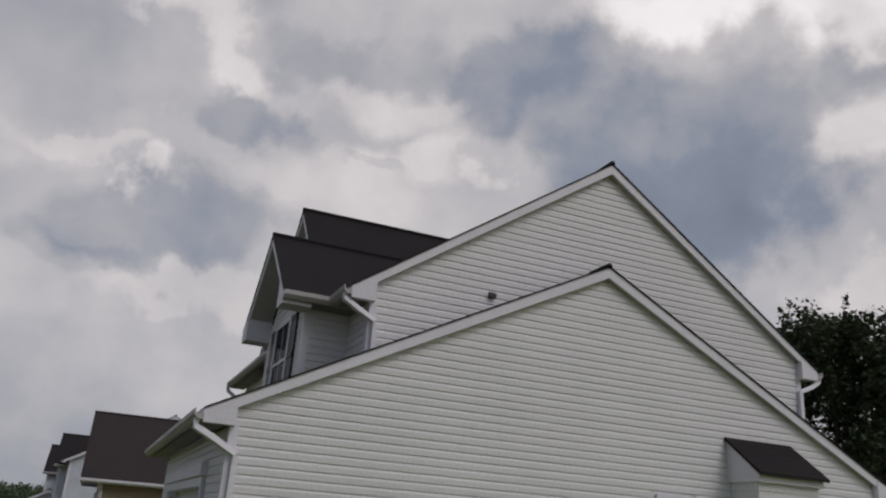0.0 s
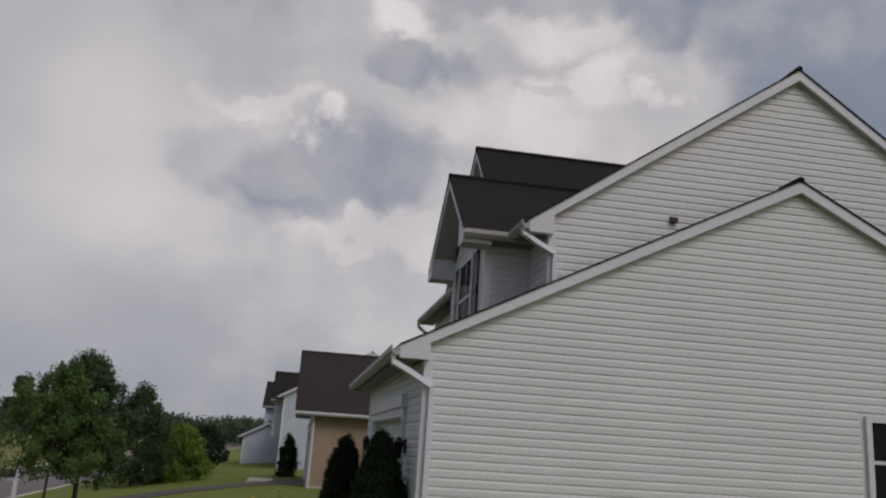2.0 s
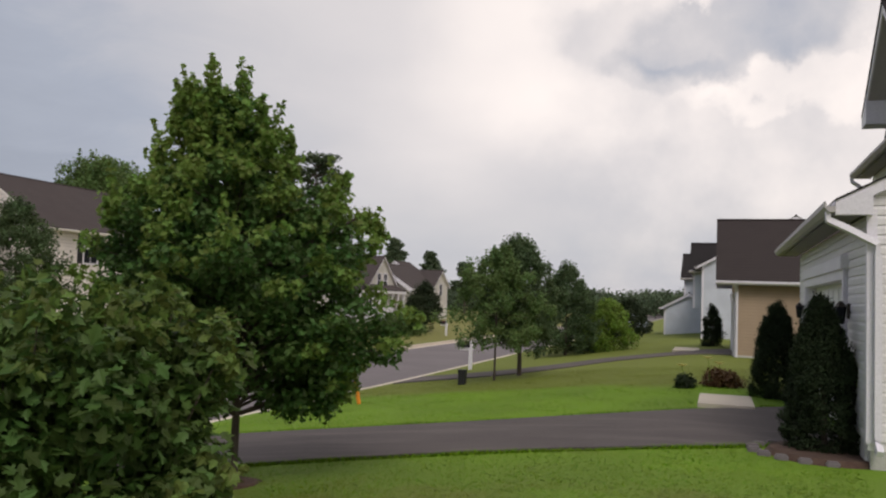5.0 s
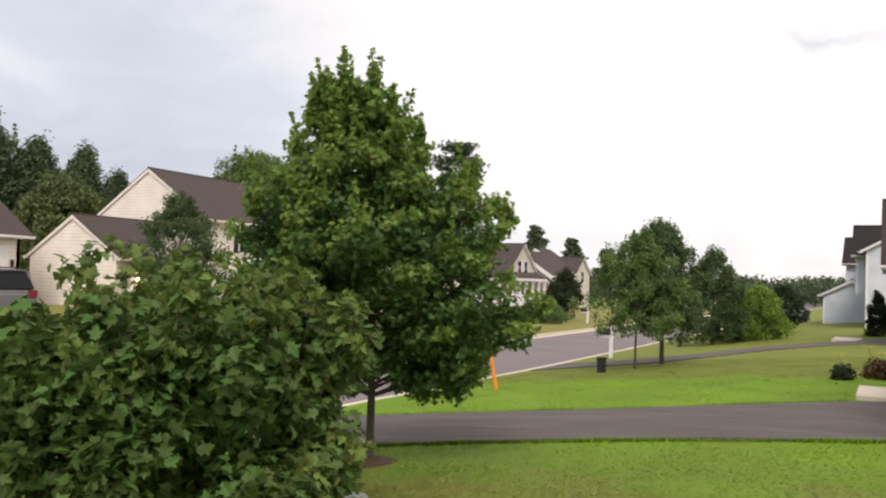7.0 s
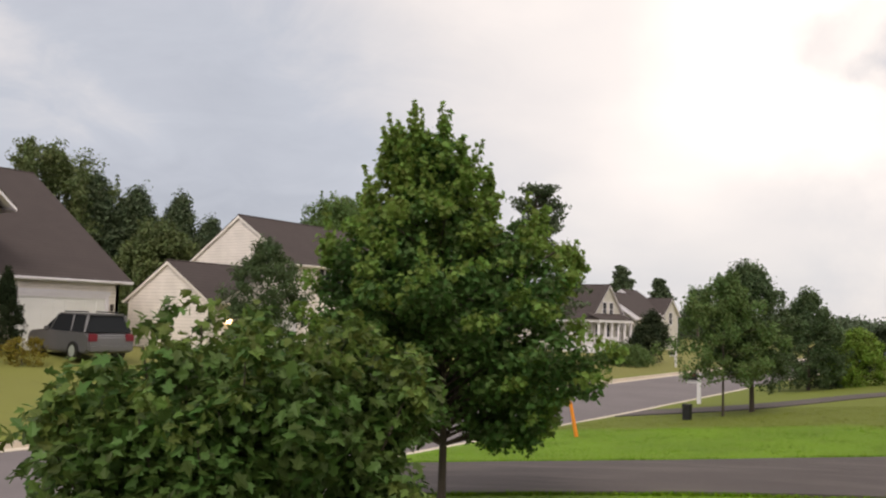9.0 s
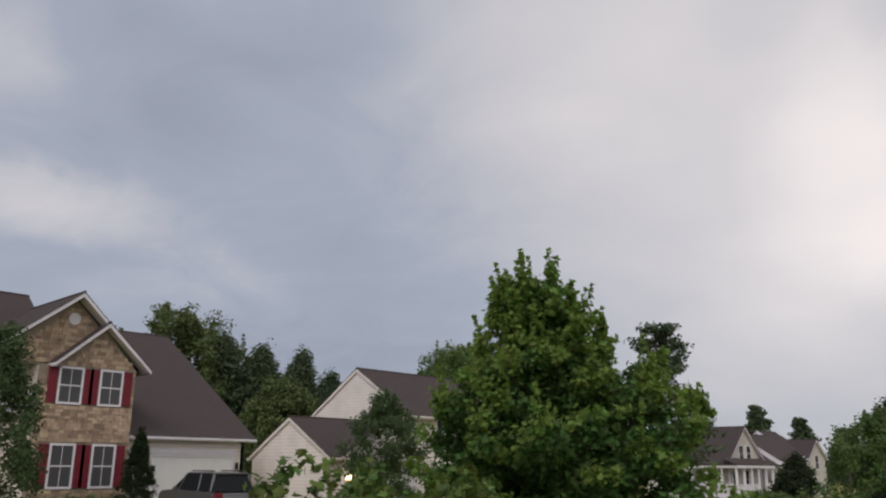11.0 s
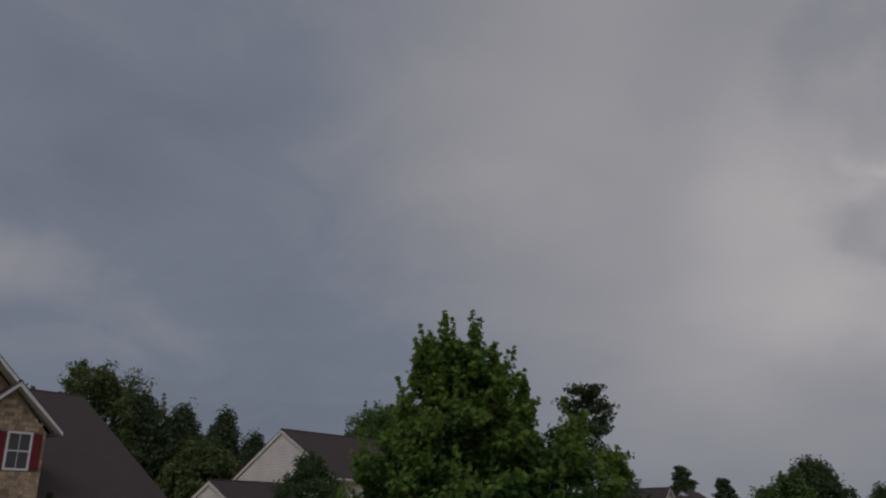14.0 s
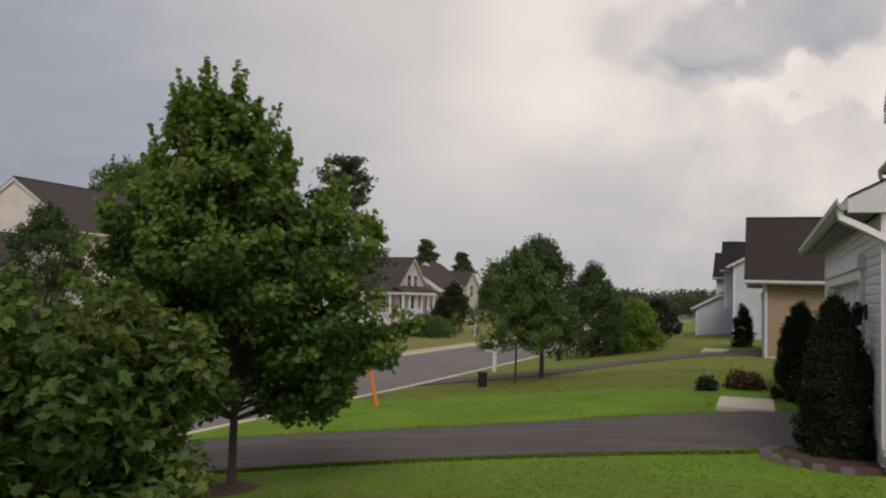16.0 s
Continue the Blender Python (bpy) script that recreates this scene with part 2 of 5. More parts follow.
ROAD = material("road_asphalt", (0.175, 0.153, 0.158), 0.9, (0.135, 0.118, 0.123), 0.35, 90.0, 0.7, 0.3)
CONCRETE = material("concrete", (0.60, 0.53, 0.44), 0.9, (0.50, 0.44, 0.37), 1.2, 60.0, 0.6, 0.2)


def zoned(m):
    """Turf that changes at the lot lines: fresh green by the driveway, olive beyond it and nearer, dry across the street."""
    N, L = m.node_tree.nodes, m.node_tree.links
    co, sp, nz = N.new("ShaderNodeTexCoord"), N.new("ShaderNodeSeparateXYZ"), N.new("ShaderNodeTexNoise")
    nz.inputs["Scale"].default_value, nz.inputs["Detail"].default_value = 0.7, 5.0
    L.new(co.outputs["Object"], sp.inputs[0])
    L.new(co.outputs["Object"], nz.inputs["Vector"])
    target = next(n for n in N if n.type == "HUE_SAT").inputs["Color"]
    for axis, lo, hi, wander, amount, turf in ((1, 18.6, 20.0, 2.0, 0.80, (0.140, 0.152, 0.024)), (1, 10.4, 9.2, 3.0, 0.45, (0.105, 0.160, 0.018)), (1, 8.3, 6.2, 5.0, 0.62, (0.150, 0.124, 0.036)), (0, -16.0, -18.0, 1.0, 0.85, (0.175, 0.165, 0.042))):
        ma, rg, mix = N.new("ShaderNodeMath"), N.new("ShaderNodeMapRange"), N.new("ShaderNodeMix")
        ma.operation = "MULTIPLY_ADD"
        ma.inputs[1].default_value = wander
        L.new(nz.outputs[0], ma.inputs[0])
        L.new(sp.outputs[axis], ma.inputs[2])
        rg.interpolation_type = "SMOOTHSTEP"
        rg.inputs[1].default_value, rg.inputs[2].default_value, rg.inputs[4].default_value = lo + wander / 2, hi + wander / 2, amount
        L.new(ma.outputs[0], rg.inputs[0])
        mix.data_type = "RGBA"
        mix.inputs[7].default_value = (*turf, 1)
        L.new(rg.outputs[0], mix.inputs[0])
        L.new(target.links[0].from_socket, mix.inputs[6])
        L.new(mix.outputs[2], target)
    return m


GRASS = patchy(zoned(material("lawn", (0.145, 0.262, 0.010), 0.95, (0.112, 0.200, 0.010), 0.45, 30.0, 0.9, 0.5, bump_dist=0.02)), (0.110, 0.105, 0.024), (0.6, 1.6, 1.0), 0.54, 0.74, 0.34)
MULCH = material("mulch", (0.060, 0.032, 0.024), 0.95, (0.10, 0.065, 0.045), 6.0, 50.0, 0.8, 0.6)
BARK = material("bark", (0.085, 0.068, 0.055), 0.95, (0.05, 0.04, 0.033), 5.0, 40.0, 0.7, 0.6)
PLASTIC_BLACK = material("black_plastic", (0.015, 0.015, 0.016), 0.5)
ORANGE = material("orange_plastic", (0.75, 0.24, 0.02), 0.5)
METAL_GREY = material("grey_enamel", (0.30, 0.33, 0.31), 0.6, (0.24, 0.26, 0.25))
BRASS = material("lantern_metal", (0.06, 0.05, 0.045), 0.4, metal=0.6)


def foliage(name, base, second, trans=0.35, spec=0.25, vary=0.32):
    m = material(name, base, 0.55, second, 0.9, 8.0, 0.8, 0.0, island=vary, spec=spec)
    N, L = m.node_tree.nodes, m.node_tree.links
    b, out = N["Principled BSDF"], N["Material Output"]
    tl, mx = N.new("ShaderNodeBsdfTranslucent"), N.new("ShaderNodeMixShader")
    mx.inputs[0].default_value = trans
    L.new(b.inputs["Base Color"].links[0].from_socket, tl.inputs[0])
    L.new(b.outputs[0], mx.inputs[1])
    L.new(tl.outputs[0], mx.inputs[2])
    L.new(mx.outputs[0], out.inputs[0])
    return m


BLADE = patchy(zoned(foliage("grass_blade", (0.150, 0.270, 0.011), (0.115, 0.205, 0.011), 0.25, 0.05, 0.10)), (0.115, 0.105, 0.026), (0.6, 1.6, 1.0), 0.54, 0.74, 0.32)
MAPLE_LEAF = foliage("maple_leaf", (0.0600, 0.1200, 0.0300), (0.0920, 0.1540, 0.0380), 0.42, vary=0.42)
MAPLE_TIP_LEAF = foliage("maple_tip_leaf", (0.150, 0.235, 0.050), (0.195, 0.265, 0.060), 0.50, vary=0.35)
SHRUB_LEAF = foliage("shrub_leaf", (0.0560, 0.1060, 0.0240), (0.0860, 0.1360, 0.0320), 0.3, vary=0.4)
SHRUB_TIP = foliage("shrub_tip_leaf", (0.105, 0.160, 0.036), (0.150, 0.190, 0.046), 0.4, vary=0.35)
PEAR_LEAF = foliage("pear_leaf", (0.0680, 0.1080, 0.0460), (0.0930, 0.1320, 0.0530))
PALE_LEAF = foliage("pale_leaf", (0.0860, 0.1400, 0.0420), (0.1200, 0.1700, 0.0520), 0.4)
FAR_LEAF = foliage("far_woods_leaf", (0.075, 0.108, 0.062), (0.100, 0.132, 0.070))
STREET_LEAF = foliage("street_tree_leaf", (0.115, 0.185, 0.060), (0.155, 0.215, 0.070), 0.45)
DARK_LEAF = foliage("dark_leaf", (0.0300, 0.0450, 0.0210), (0.0420, 0.0570, 0.0240))
LIME_LEAF = foliage("lime_leaf", (0.150, 0.240, 0.030), (0.19, 0.27, 0.05))
WOOD_LEAF = foliage("woodland_leaf", (0.105, 0.142, 0.056), (0.150, 0.175, 0.066))
PINE_NEEDLE = foliage("pine_needle", (0.062, 0.092, 0.048), (0.085, 0.112, 0.054), 0.2)
ARBOR = foliage("arborvitae", (0.024, 0.036, 0.018), (0.034, 0.046, 0.022), 0.15, 0.05)
GOLD_LEAF = foliage("gold_leaf", (0.20, 0.15, 0.02), (0.24, 0.20, 0.04))
RUSSET = foliage("russet_leaf", (0.10, 0.045, 0.025), (0.13, 0.07, 0.03), 0.2)


# ---- mesh helpers ----
def thing(name, at, label, category, group="", kind=""):
    e = new(name)
    e.empty_display_size = 0.2
    e.matrix_basis = Matrix.Translation(at)
    return tagged(e, label, category, group, kind)


def world_of(ob):
    return ob.matrix_basis if ob.parent is None else world_of(ob.parent) @ ob.matrix_parent_inverse @ ob.matrix_basis


def part(name, bm, mat, parent, label=""):
    """A bmesh or (vertices, faces), given in world axes, as one mesh under its parent."""
    me = bpy.data.meshes.new(name)
    if isinstance(bm, tuple):
        me.from_pydata(bm[0], [], bm[1])
    else:
        bmesh.ops.recalc_face_normals(bm, faces=bm.faces[:])
        bm.to_mesh(me)
        bm.free()
    me.materials.append(mat)
    ob = new(name, me)
    if parent is not None:
        ob.parent = parent
        ob.matrix_parent_inverse = world_of(parent).inverted()
    return tagged(ob, label)


def box(bm, x0, x1, y0, y1, z0, z1, bevel=0.0):
    made = bmesh.ops.create_cube(bm, size=1.0)["verts"]
    for v in made:
        v.co = Vector(((x0 + x1) / 2 + v.co.x * (x1 - x0), (y0 + y1) / 2 + v.co.y * (y1 - y0), (z0 + z1) / 2 + v.co.z * (z1 - z0)))
    if bevel:
        edges = list({e for v in made for e in v.link_edges})
        bmesh.ops.bevel(bm, geom=edges, offset=bevel, segments=2, affect="EDGES")
    return bm


def boxed(*args, bevel=0.0):
    return box(bmesh.new(), *args, bevel=bevel)


def prism(bm, points, push):
    """A polygon given by its corners, thickened by the vector push."""
    a = [bm.verts.new(p) for p in points]
    b = [bm.verts.new(Vector(p) + Vector(push)) for p in points]
    n = len(a)
    bm.faces.new(a)
    bm.faces.new(b[::-1])
    for i in range(n):
        bm.faces.new((a[i], b[i], b[(i + 1) % n], a[(i + 1) % n]))
    return bm


def prismed(points, push):
    return prism(bmesh.new(), points, push)


def tube(bm, points, radius, sides=8, square=False):
    """A tube along a line of points; radius may be a list for a taper."""
    rings = []
    pts = [Vector(p) for p in points]
    for i, p in enumerate(pts):
        way = (pts[min(i + 1, len(pts) - 1)] - pts[max(i - 1, 0)]).normalized()
        side = way.cross(Vector((0.13, 0.21, 1.0)) if abs(way.z) < 0.9 else Vector((0, 1, 0))).normalized()
        up = side.cross(way)
        r = radius[i] if isinstance(radius, (list, tuple)) else radius
        turn = math.pi / 4 if square else 0.0
        rings.append([bm.verts.new(p + (side * math.cos(2 * math.pi * k / sides + turn) + up * math.sin(2 * math.pi * k / sides + turn)) * r) for k in range(sides)])
    for a, b in zip(rings, rings[1:]):
        for k in range(sides):
            bm.faces.new((a[k], a[(k + 1) % sides], b[(k + 1) % sides], b[k]))
    bm.faces.new(rings[0][::-1])
    bm.faces.new(rings[-1])
    return bm


def gable_roof(parent, ridge_axis, u0, u1, v0, va, v1, ze, za, mat, trim=TRIM, board=0.165, thick=0.024, gutters=(True, True), ends=(True, True), ze1=None, rake_in=0.16, reach=0.33):
    """A gable roof: ridge along x or y from u0 to u1, eaves at v0 and v1, ridge over va. Slopes, edge boards and gutters are parts."""
    ze1 = ze if ze1 is None else ze1
    at = (lambda u, v, z: (u, v, z)) if ridge_axis == "x" else (lambda u, v, z: (v, u, z))
    for v, z in ((v0, ze), (v1, ze1)):
        part("roof_slope", prismed([at(u0, v, z), at(u1, v, z), at(u1, va, za), at(u0, va, za)], (0, 0, -thick)), mat, parent)
        part("soffit", prismed([at(u0 + 0.03, v, z - board), at(u1 - 0.03, v, z - board), at(u1 - 0.03, v + (reach if va > v else -reach), z - board), at(u0 + 0.03, v + (reach if va > v else -reach), z - board)], (0, 0, 0.015)), SHADED_SOFFIT if trim is TRIM else trim, parent)
        part("fascia", prismed([at(u0 + 0.03, v, z - thick), at(u1 - 0.03, v, z - thick), at(u1 - 0.03, v, z - board), at(u0 + 0.03, v, z - board)], at(0, 0.02 if v < va else -0.02, 0)), trim, parent)
    cap = bmesh.new()
    tube(cap, [at(u0, va, za + 0.005), at(u1, va, za + 0.005)], 0.05, 6)
    part("ridge_cap", cap, mat, parent)
    for on, u, s in ((ends[0], u0, 1), (ends[1], u1, -1)):
        if on:
            for v, z in ((v0, ze), (v1, ze1)):
                w = rake_in * s
                part("rake_soffit", prismed([at(u + 0.042 * s, v, z - board + 0.01), at(u + w, v, z - board + 0.01), at(u + w, va, za - board - 0.04), at(u + 0.042 * s, va, za - board - 0.04)], (0, 0, 0.015)), SHADED_EAVE if mat is SHINGLE else trim, parent)
            for v, z in ((v0, ze), (v1, ze1)):
                part("rake_board", prismed([at(u + 0.02 * s, v, z - thick), at(u + 0.02 * s, va, za - thick), at(u + 0.02 * s, va, za - board - 0.03), at(u + 0.02 * s, v, z - board)], at(0.022 * s, 0, 0)), trim, parent)
    for on, v, z, s in ((gutters[0], v0, ze, -1), (gutters[1], v1, ze1, 1)):
        if on:
            prof = [(0.0, -0.16), (0.07, -0.16), (0.12, -0.10), (0.12, -0.035), (0.105, -0.035), (0.095, -0.09), (0.0, -0.09)]
            part("gutter", prismed([at(u0, v + s * a, z + b) for a, b in prof], at(u1 - u0, 0, 0)), SHADED_EAVE if mat is SHINGLE else trim, parent)
    


def window(parent, plane, at, a0, a1, z0, z1, shutters=None, cols=2, rows=2, out=-1, trim=TRIM, sash=True, pane=None):
    """A window on a wall. plane 'x' or 'y' is the wall's normal; out is the side it faces."""
    o = out
    def bx(d0, d1, p0, p1, q0, q1):
        lo, hi = sorted((at + o * d0, at + o * d1))
        return boxed(lo, hi, p0, p1, q0, q1) if plane == "x" else boxed(p0, p1, lo, hi, q0, q1)
    w = part("window", bx(0.0, 0.035, a0, a1, z0, z1), pane or PANE, parent)
    t = 0.085
    for nm, p0, p1, q0, q1 in (("window_frame", a0 - t, a0, z0 - t, z1 + t), ("window_frame", a1, a1 + t, z0 - t, z1 + t), ("window_head", a0, a1, z1, z1 + t), ("window_sill", a0, a1, z0 - t, z0)):
        part(nm, bx(0.0, 0.06, p0, p1, q0, q1), trim, w)
    if sash:
        zm = (z0 + z1) / 2
        part("meeting_rail", bx(0.0, 0.05, a0, a1, zm - 0.025, zm + 0.025), trim, w)
        for i in range(1, cols):
            c = a0 + (a1 - a0) * i / cols
            part("muntin", bx(0.0, 0.042, c - 0.012, c + 0.012, z0, z1), trim, w)
    if shutters:
        g = 0.02
        for p0, p1 in ((a0 - t - g - shutters[0], a0 - t - g), (a1 + t + g, a1 + t + g + shutters[0])):
            s = part("shutter", bx(0.0, 0.045, p0, p1, z0 - 0.05, z1 + 0.05), shutters[1], parent)
            for k in range(3):
                c = z0 + (z1 - z0) * k / 2
                part("shutter_rail", bx(0.045, 0.058, p0 + 0.01, p1 - 0.01, c - 0.04, c + 0.04), shutters[1], s)
    return w


def garage_door(parent, plane, at, a0, a1, z0, z1, out=-1, trim=TRIM, deep=0.0):
    """A panelled door with its casing; deep is how far the door stands back in the wall."""
    def bx(d0, d1, p0, p1, q0, q1, bev=0.0):
        lo, hi = sorted((at + out * d0, at + out * d1))
        return boxed(lo, hi, p0, p1, q0, q1, bevel=bev) if plane == "x" else boxed(p0, p1, lo, hi, q0, q1, bevel=bev)
    d = part("garage_door", bx(-deep, 0.02 - deep, a0, a1, z0, z1), DOOR_WHITE, parent)
    for r in range(4):
        h = (z1 - z0) / 4
        n = 8
        for c in range(n):
            wd = (a1 - a0) / n
            part("door_panel", bx(0.02 - deep, 0.035 - deep, a0 + c * wd + 0.06, a0 + (c + 1) * wd - 0.06, z0 + r * h + 0.09, z0 + (r + 1) * h - 0.09), DOOR_WHITE, d)
    for p0, p1, q0, q1, dd in ((a0 - 0.14, a0, z0, z1 + 0.14, 0.07), (a1, a1 + 0.14, z0, z1 + 0.14, 0.07), (a0, a1, z1, z1 + 0.14, 0.07), (a0 - 0.2, a1 + 0.2, z1 + 0.14, z1 + 0.32, 0.11)):
        part("door_casing", bx(0.0, dd, p0, p1, q0, q1), trim, parent)


def boards_on_gable(parent, y, x_left, x_right, z0, z1, course, mat, proud=0.021, skip=()):
    """Lapped siding on a wall that faces -y; x_left(z), x_right(z) give the wall's ends at a height."""
    z = z0
    while z < z1 - 0.01:
        zt = min(z + course, z1)
        spans = [(x_left(z), x_right(z), x_left(zt), x_right(zt))]
        for s0, s1, q0, q1 in skip:
            if z < q1 - 0.02 and zt > q0 + 0.02:
                a, b, c, d = spans.pop()
                spans += [(a, s0, c, s0), (s1, b, s1, d)]
        for a, b, c, d in spans:
            if b - a < 0.05:
                continue
            zk = z + (zt - z) * 0.62
            k = 0.62
            ak, bk = a + (c - a) * k, b + (d - b) * k
            v = [(a, y, z), (b, y, z), (a, y - proud, z), (b, y - proud, z), (ak, y - proud, zk), (bk, y - proud, zk), (c, y - 0.003, zt), (d, y - 0.003, zt)]
            part("siding_board", (v, [(0, 1, 3, 2), (2, 3, 5, 4), (4, 5, 7, 6)]), mat, parent)
        z = zt


def boards_on_front(parent, x, y0, y1, z0, z1, course, mat, proud=0.021, skip=()):
    """Lapped siding on a wall that faces -x."""
    z = z0
    while z < z1 - 0.01:
        zt = min(z + course, z1)
        spans = [(y0, y1)]
        for s0, s1, q0, q1 in skip:
            if z < q1 - 0.02 and zt > q0 + 0.02:
                spans = [(a, b) for p, q in spans for a, b in ((p, min(q, s0)), (max(p, s1), q)) if b - a > 0.03]
        for a, b in spans:
            zk = z + (zt - z) * 0.62
            v = [(x, a, z), (x, b, z), (x - proud, a, z), (x - proud, b, z), (x - proud, a, zk), (x - proud, b, zk), (x - 0.003, a, zt), (x - 0.003, b, zt)]
            part("siding_board", (v, [(0, 2, 3, 1), (2, 4, 5, 3), (4, 6, 7, 5)]), mat, parent)
        z = zt


# ---- ground: one sheet to the horizon ----
KERB_NEAR, KERB_FAR = -10.3, -17.0


def ease(v, lo, hi):
    t = min(max((v - lo) / (hi - lo), 0.0), 1.0)
    return t * t * (3 - 2 * t)


def lift(y):
    return 0.14 * (1 - ease(y, 4.0, 28.0))


def ground_z(x, y):
    if x > KERB_NEAR:
        t = min(max((-x - 0.5) / 9.8, 0.0), 1.0)
        z = -0.27 - 1.08 * t ** 1.25 + lift(y) * t
        z += 0.25 * (1 - ease(y, 2.0, 9.0)) * (1 - t)
    elif x < KERB_FAR:
        t = min((KERB_FAR - x) / 13.0, 1.0)
        z = -1.32 + (1.1 - 1.2 * ease(y, 34.0, 60.0)) * t ** 1.1 + lift(y) * (1 - t)
    else:
        z = -1.62 + lift(y)
    return z + 0.02 * noise.noise((x * 0.3, y * 0.3, 0.0))


def road_z(y):
    return -1.49 + lift(y)


xs = [-3000, -1200, -500, -250, -140, -90, -60, -45] + [-40 + i for i in range(23)] + [KERB_FAR - 0.02, KERB_FAR, -14, KERB_NEAR, KERB_NEAR + 0.02] + [-10 + 0.5 * i for i in range(28)] + [5, 8, 12, 18, 25, 40, 80, 200, 600, 3000]
ys = [-3000, -800, -200, -60, -20, -8, -3, 0, 2] + [3 + 0.5 * i for i in range(70)] + [39 + 2 * i for i in range(40)] + [125, 160, 220, 350, 600, 1500, 3000]
xs, ys = sorted(set(xs)), sorted(set(ys))
verts = [(x, y, ground_z(x, y)) for y in ys for x in xs]
nx = len(xs)
faces = [(j * nx + i, j * nx + i + 1, (j + 1) * nx + i + 1, (j + 1) * nx + i) for j in range(len(ys) - 1) for i in range(nx - 1)]
tagged(part("ground", (verts, faces), GRASS, None), "mown green lawn sloping down to the street", "lawn", kind="structure")

ylist = [-60 + 3 * i for i in range(110)]


def strip(name, x0, x1, rise, mat, label, category, depth=0.25):
    v, f = [], []
    for y in ylist:
        z = road_z(y) + rise
        v += [(x0, y, z), (x1, y, z), (x0, y, z - depth), (x1, y, z - depth)]
    for j in range(len(ylist) - 1):
        a, b = 4 * j, 4 * j + 4
        f += [(a, a + 1, b + 1, b), (a + 2, a, b, b + 2), (a + 1, a + 3, b + 3, b + 1)]
    return tagged(part(name, (v, f), mat, None), label, category, kind="structure")


strip("road", KERB_FAR + 0.42, KERB_NEAR - 0.42, 0.0, ROAD, "worn grey asphalt street between concrete kerbs", "road", 0.05)
for x0, x1 in ((KERB_NEAR - 0.42, KERB_NEAR - 0.1), (KERB_FAR + 0.1, KERB_FAR + 0.42)):
    strip("gutter_pan", x0, x1, 0.012, CONCRETE, "pale concrete gutter pan along the street", "kerb")
for x0, x1 in ((KERB_NEAR - 0.1, KERB_NEAR + 0.1), (KERB_FAR - 0.1, KERB_FAR + 0.1)):
    strip("kerb", x0, x1, 0.15, CONCRETE, "pale concrete kerb along the street", "kerb")


def slab(name, outline_near, outline_far, n, rise, mat, label, category):
    """Paving draped on the ground between two edge lines, both from the house to the street."""
    v, f = [], []
    m = 10
    for i in range(n + 1):
        t = i / n
        def on(line):
            s = t * (len(line) - 1)
            k = min(int(s), len(line) - 2)
            f = s - k
            p = [Vector(line[max(0, min(len(line) - 1, k + d))]) for d in (-1, 0, 1, 2)]
            return 0.5 * (2 * p[1] + (p[2] - p[0]) * f + (2 * p[0] - 5 * p[1] + 4 * p[2] - p[3]) * f * f + (3 * p[1] - p[0] - 3 * p[2] + p[3]) * f ** 3)
        a, b = on(outline_near), on(outline_far)
        wav = 0.035 * noise.noise((a.x * 2.1, a.y * 2.1, 3.0))
        for j in range(m + 1):
            p = a.lerp(b, min(max((j - 1) / (m - 2), 0.0), 1.0))
            if j < 2:
                p.y += wav
            r = rise if 0 < j < m else -0.06
            x = max(p.x, KERB_NEAR + 0.1)
            v.append((p.x, p.y, ground_z(x, p.y) + r))
    for i in range(n):
        for j in range(m):
            q = i * (m + 1) + j
            f.append((q, q + 1, q + m + 2, q + m + 1))
    return tagged(part(name, (v, f), mat, None), label, category, kind="structure")


DRIVE_NEAR = [(1.43, 12.2), (0.65, 11.75), (-0.5, 10.95), (-1.8, 10.5), (-3.2, 10.07), (-5.0, 9.45), (-6.6, 8.95), (-9.2, 8.3)]
DRIVE_FAR = [(1.43, 16.3), (0.6, 15.8), (-0.55, 14.9), (-1.8, 14.05), (-3.0, 13.5), (-4.4, 12.95), (-6.6, 12.45), (-9.2, 12.05)]
slab("driveway", DRIVE_NEAR, DRIVE_FAR, 48, 0.035, ASPHALT, "black asphalt driveway running down to the street", "driveway")
slab("driveway_apron", [(-9.2, 8.3), (-9.8, 8.05), (-10.28, 7.6)], [(-9.2, 12.05), (-9.8, 12.4), (-10.28, 12.9)], 8, 0.03, CONCRETE, "pale concrete driveway apron at the kerb", "driveway")
slab("driveway", [(0.3, 32.2), (-1.6, 31.5), (-3.45, 29.3), (-5.5, 25.9), (-7.3, 24.5), (-10.0, 24.0)], [(0.3, 36.4), (-1.9, 33.4), (-4.1, 31.2), (-6.2, 27.9), (-8.0, 26.8), (-10.0, 26.6)], 50, 0.03, ASPHALT, "dark asphalt driveway of the tan house", "driveway")
tagged(part("walkway_pad", boxed(-0.55, 0.42, 15.35, 17.1, -0.5, -0.20, bevel=0.015), CONCRETE, None), "pale concrete walkway slab beside the driveway", "walkway", kind="structure")
tagged(part("walkway_pad", boxed(-1.95, -0.95, 33.8, 36.2, -0.7, -0.27, bevel=0.015), CONCRETE, None), "pale concrete walkway slab at the tan house", "walkway", kind="structure")


# ---- the white house with the garage wing ----
C = 0.1143
house = thing("house", (6.5, 15.0, -0.3), "white vinyl-sided two-storey house with dark shingle roofs and garage wing", "house")
GY, GX = 10.5, 1.44
g_slope = (5.84 - 2.87) / (6.95 - 1.07)


def g_left(z):
    return max(GX, 1.07 + (z - 2.70) / g_slope)


def g_right(z):
    return min(12.45, 12.83 - (z - 2.70) / g_slope)


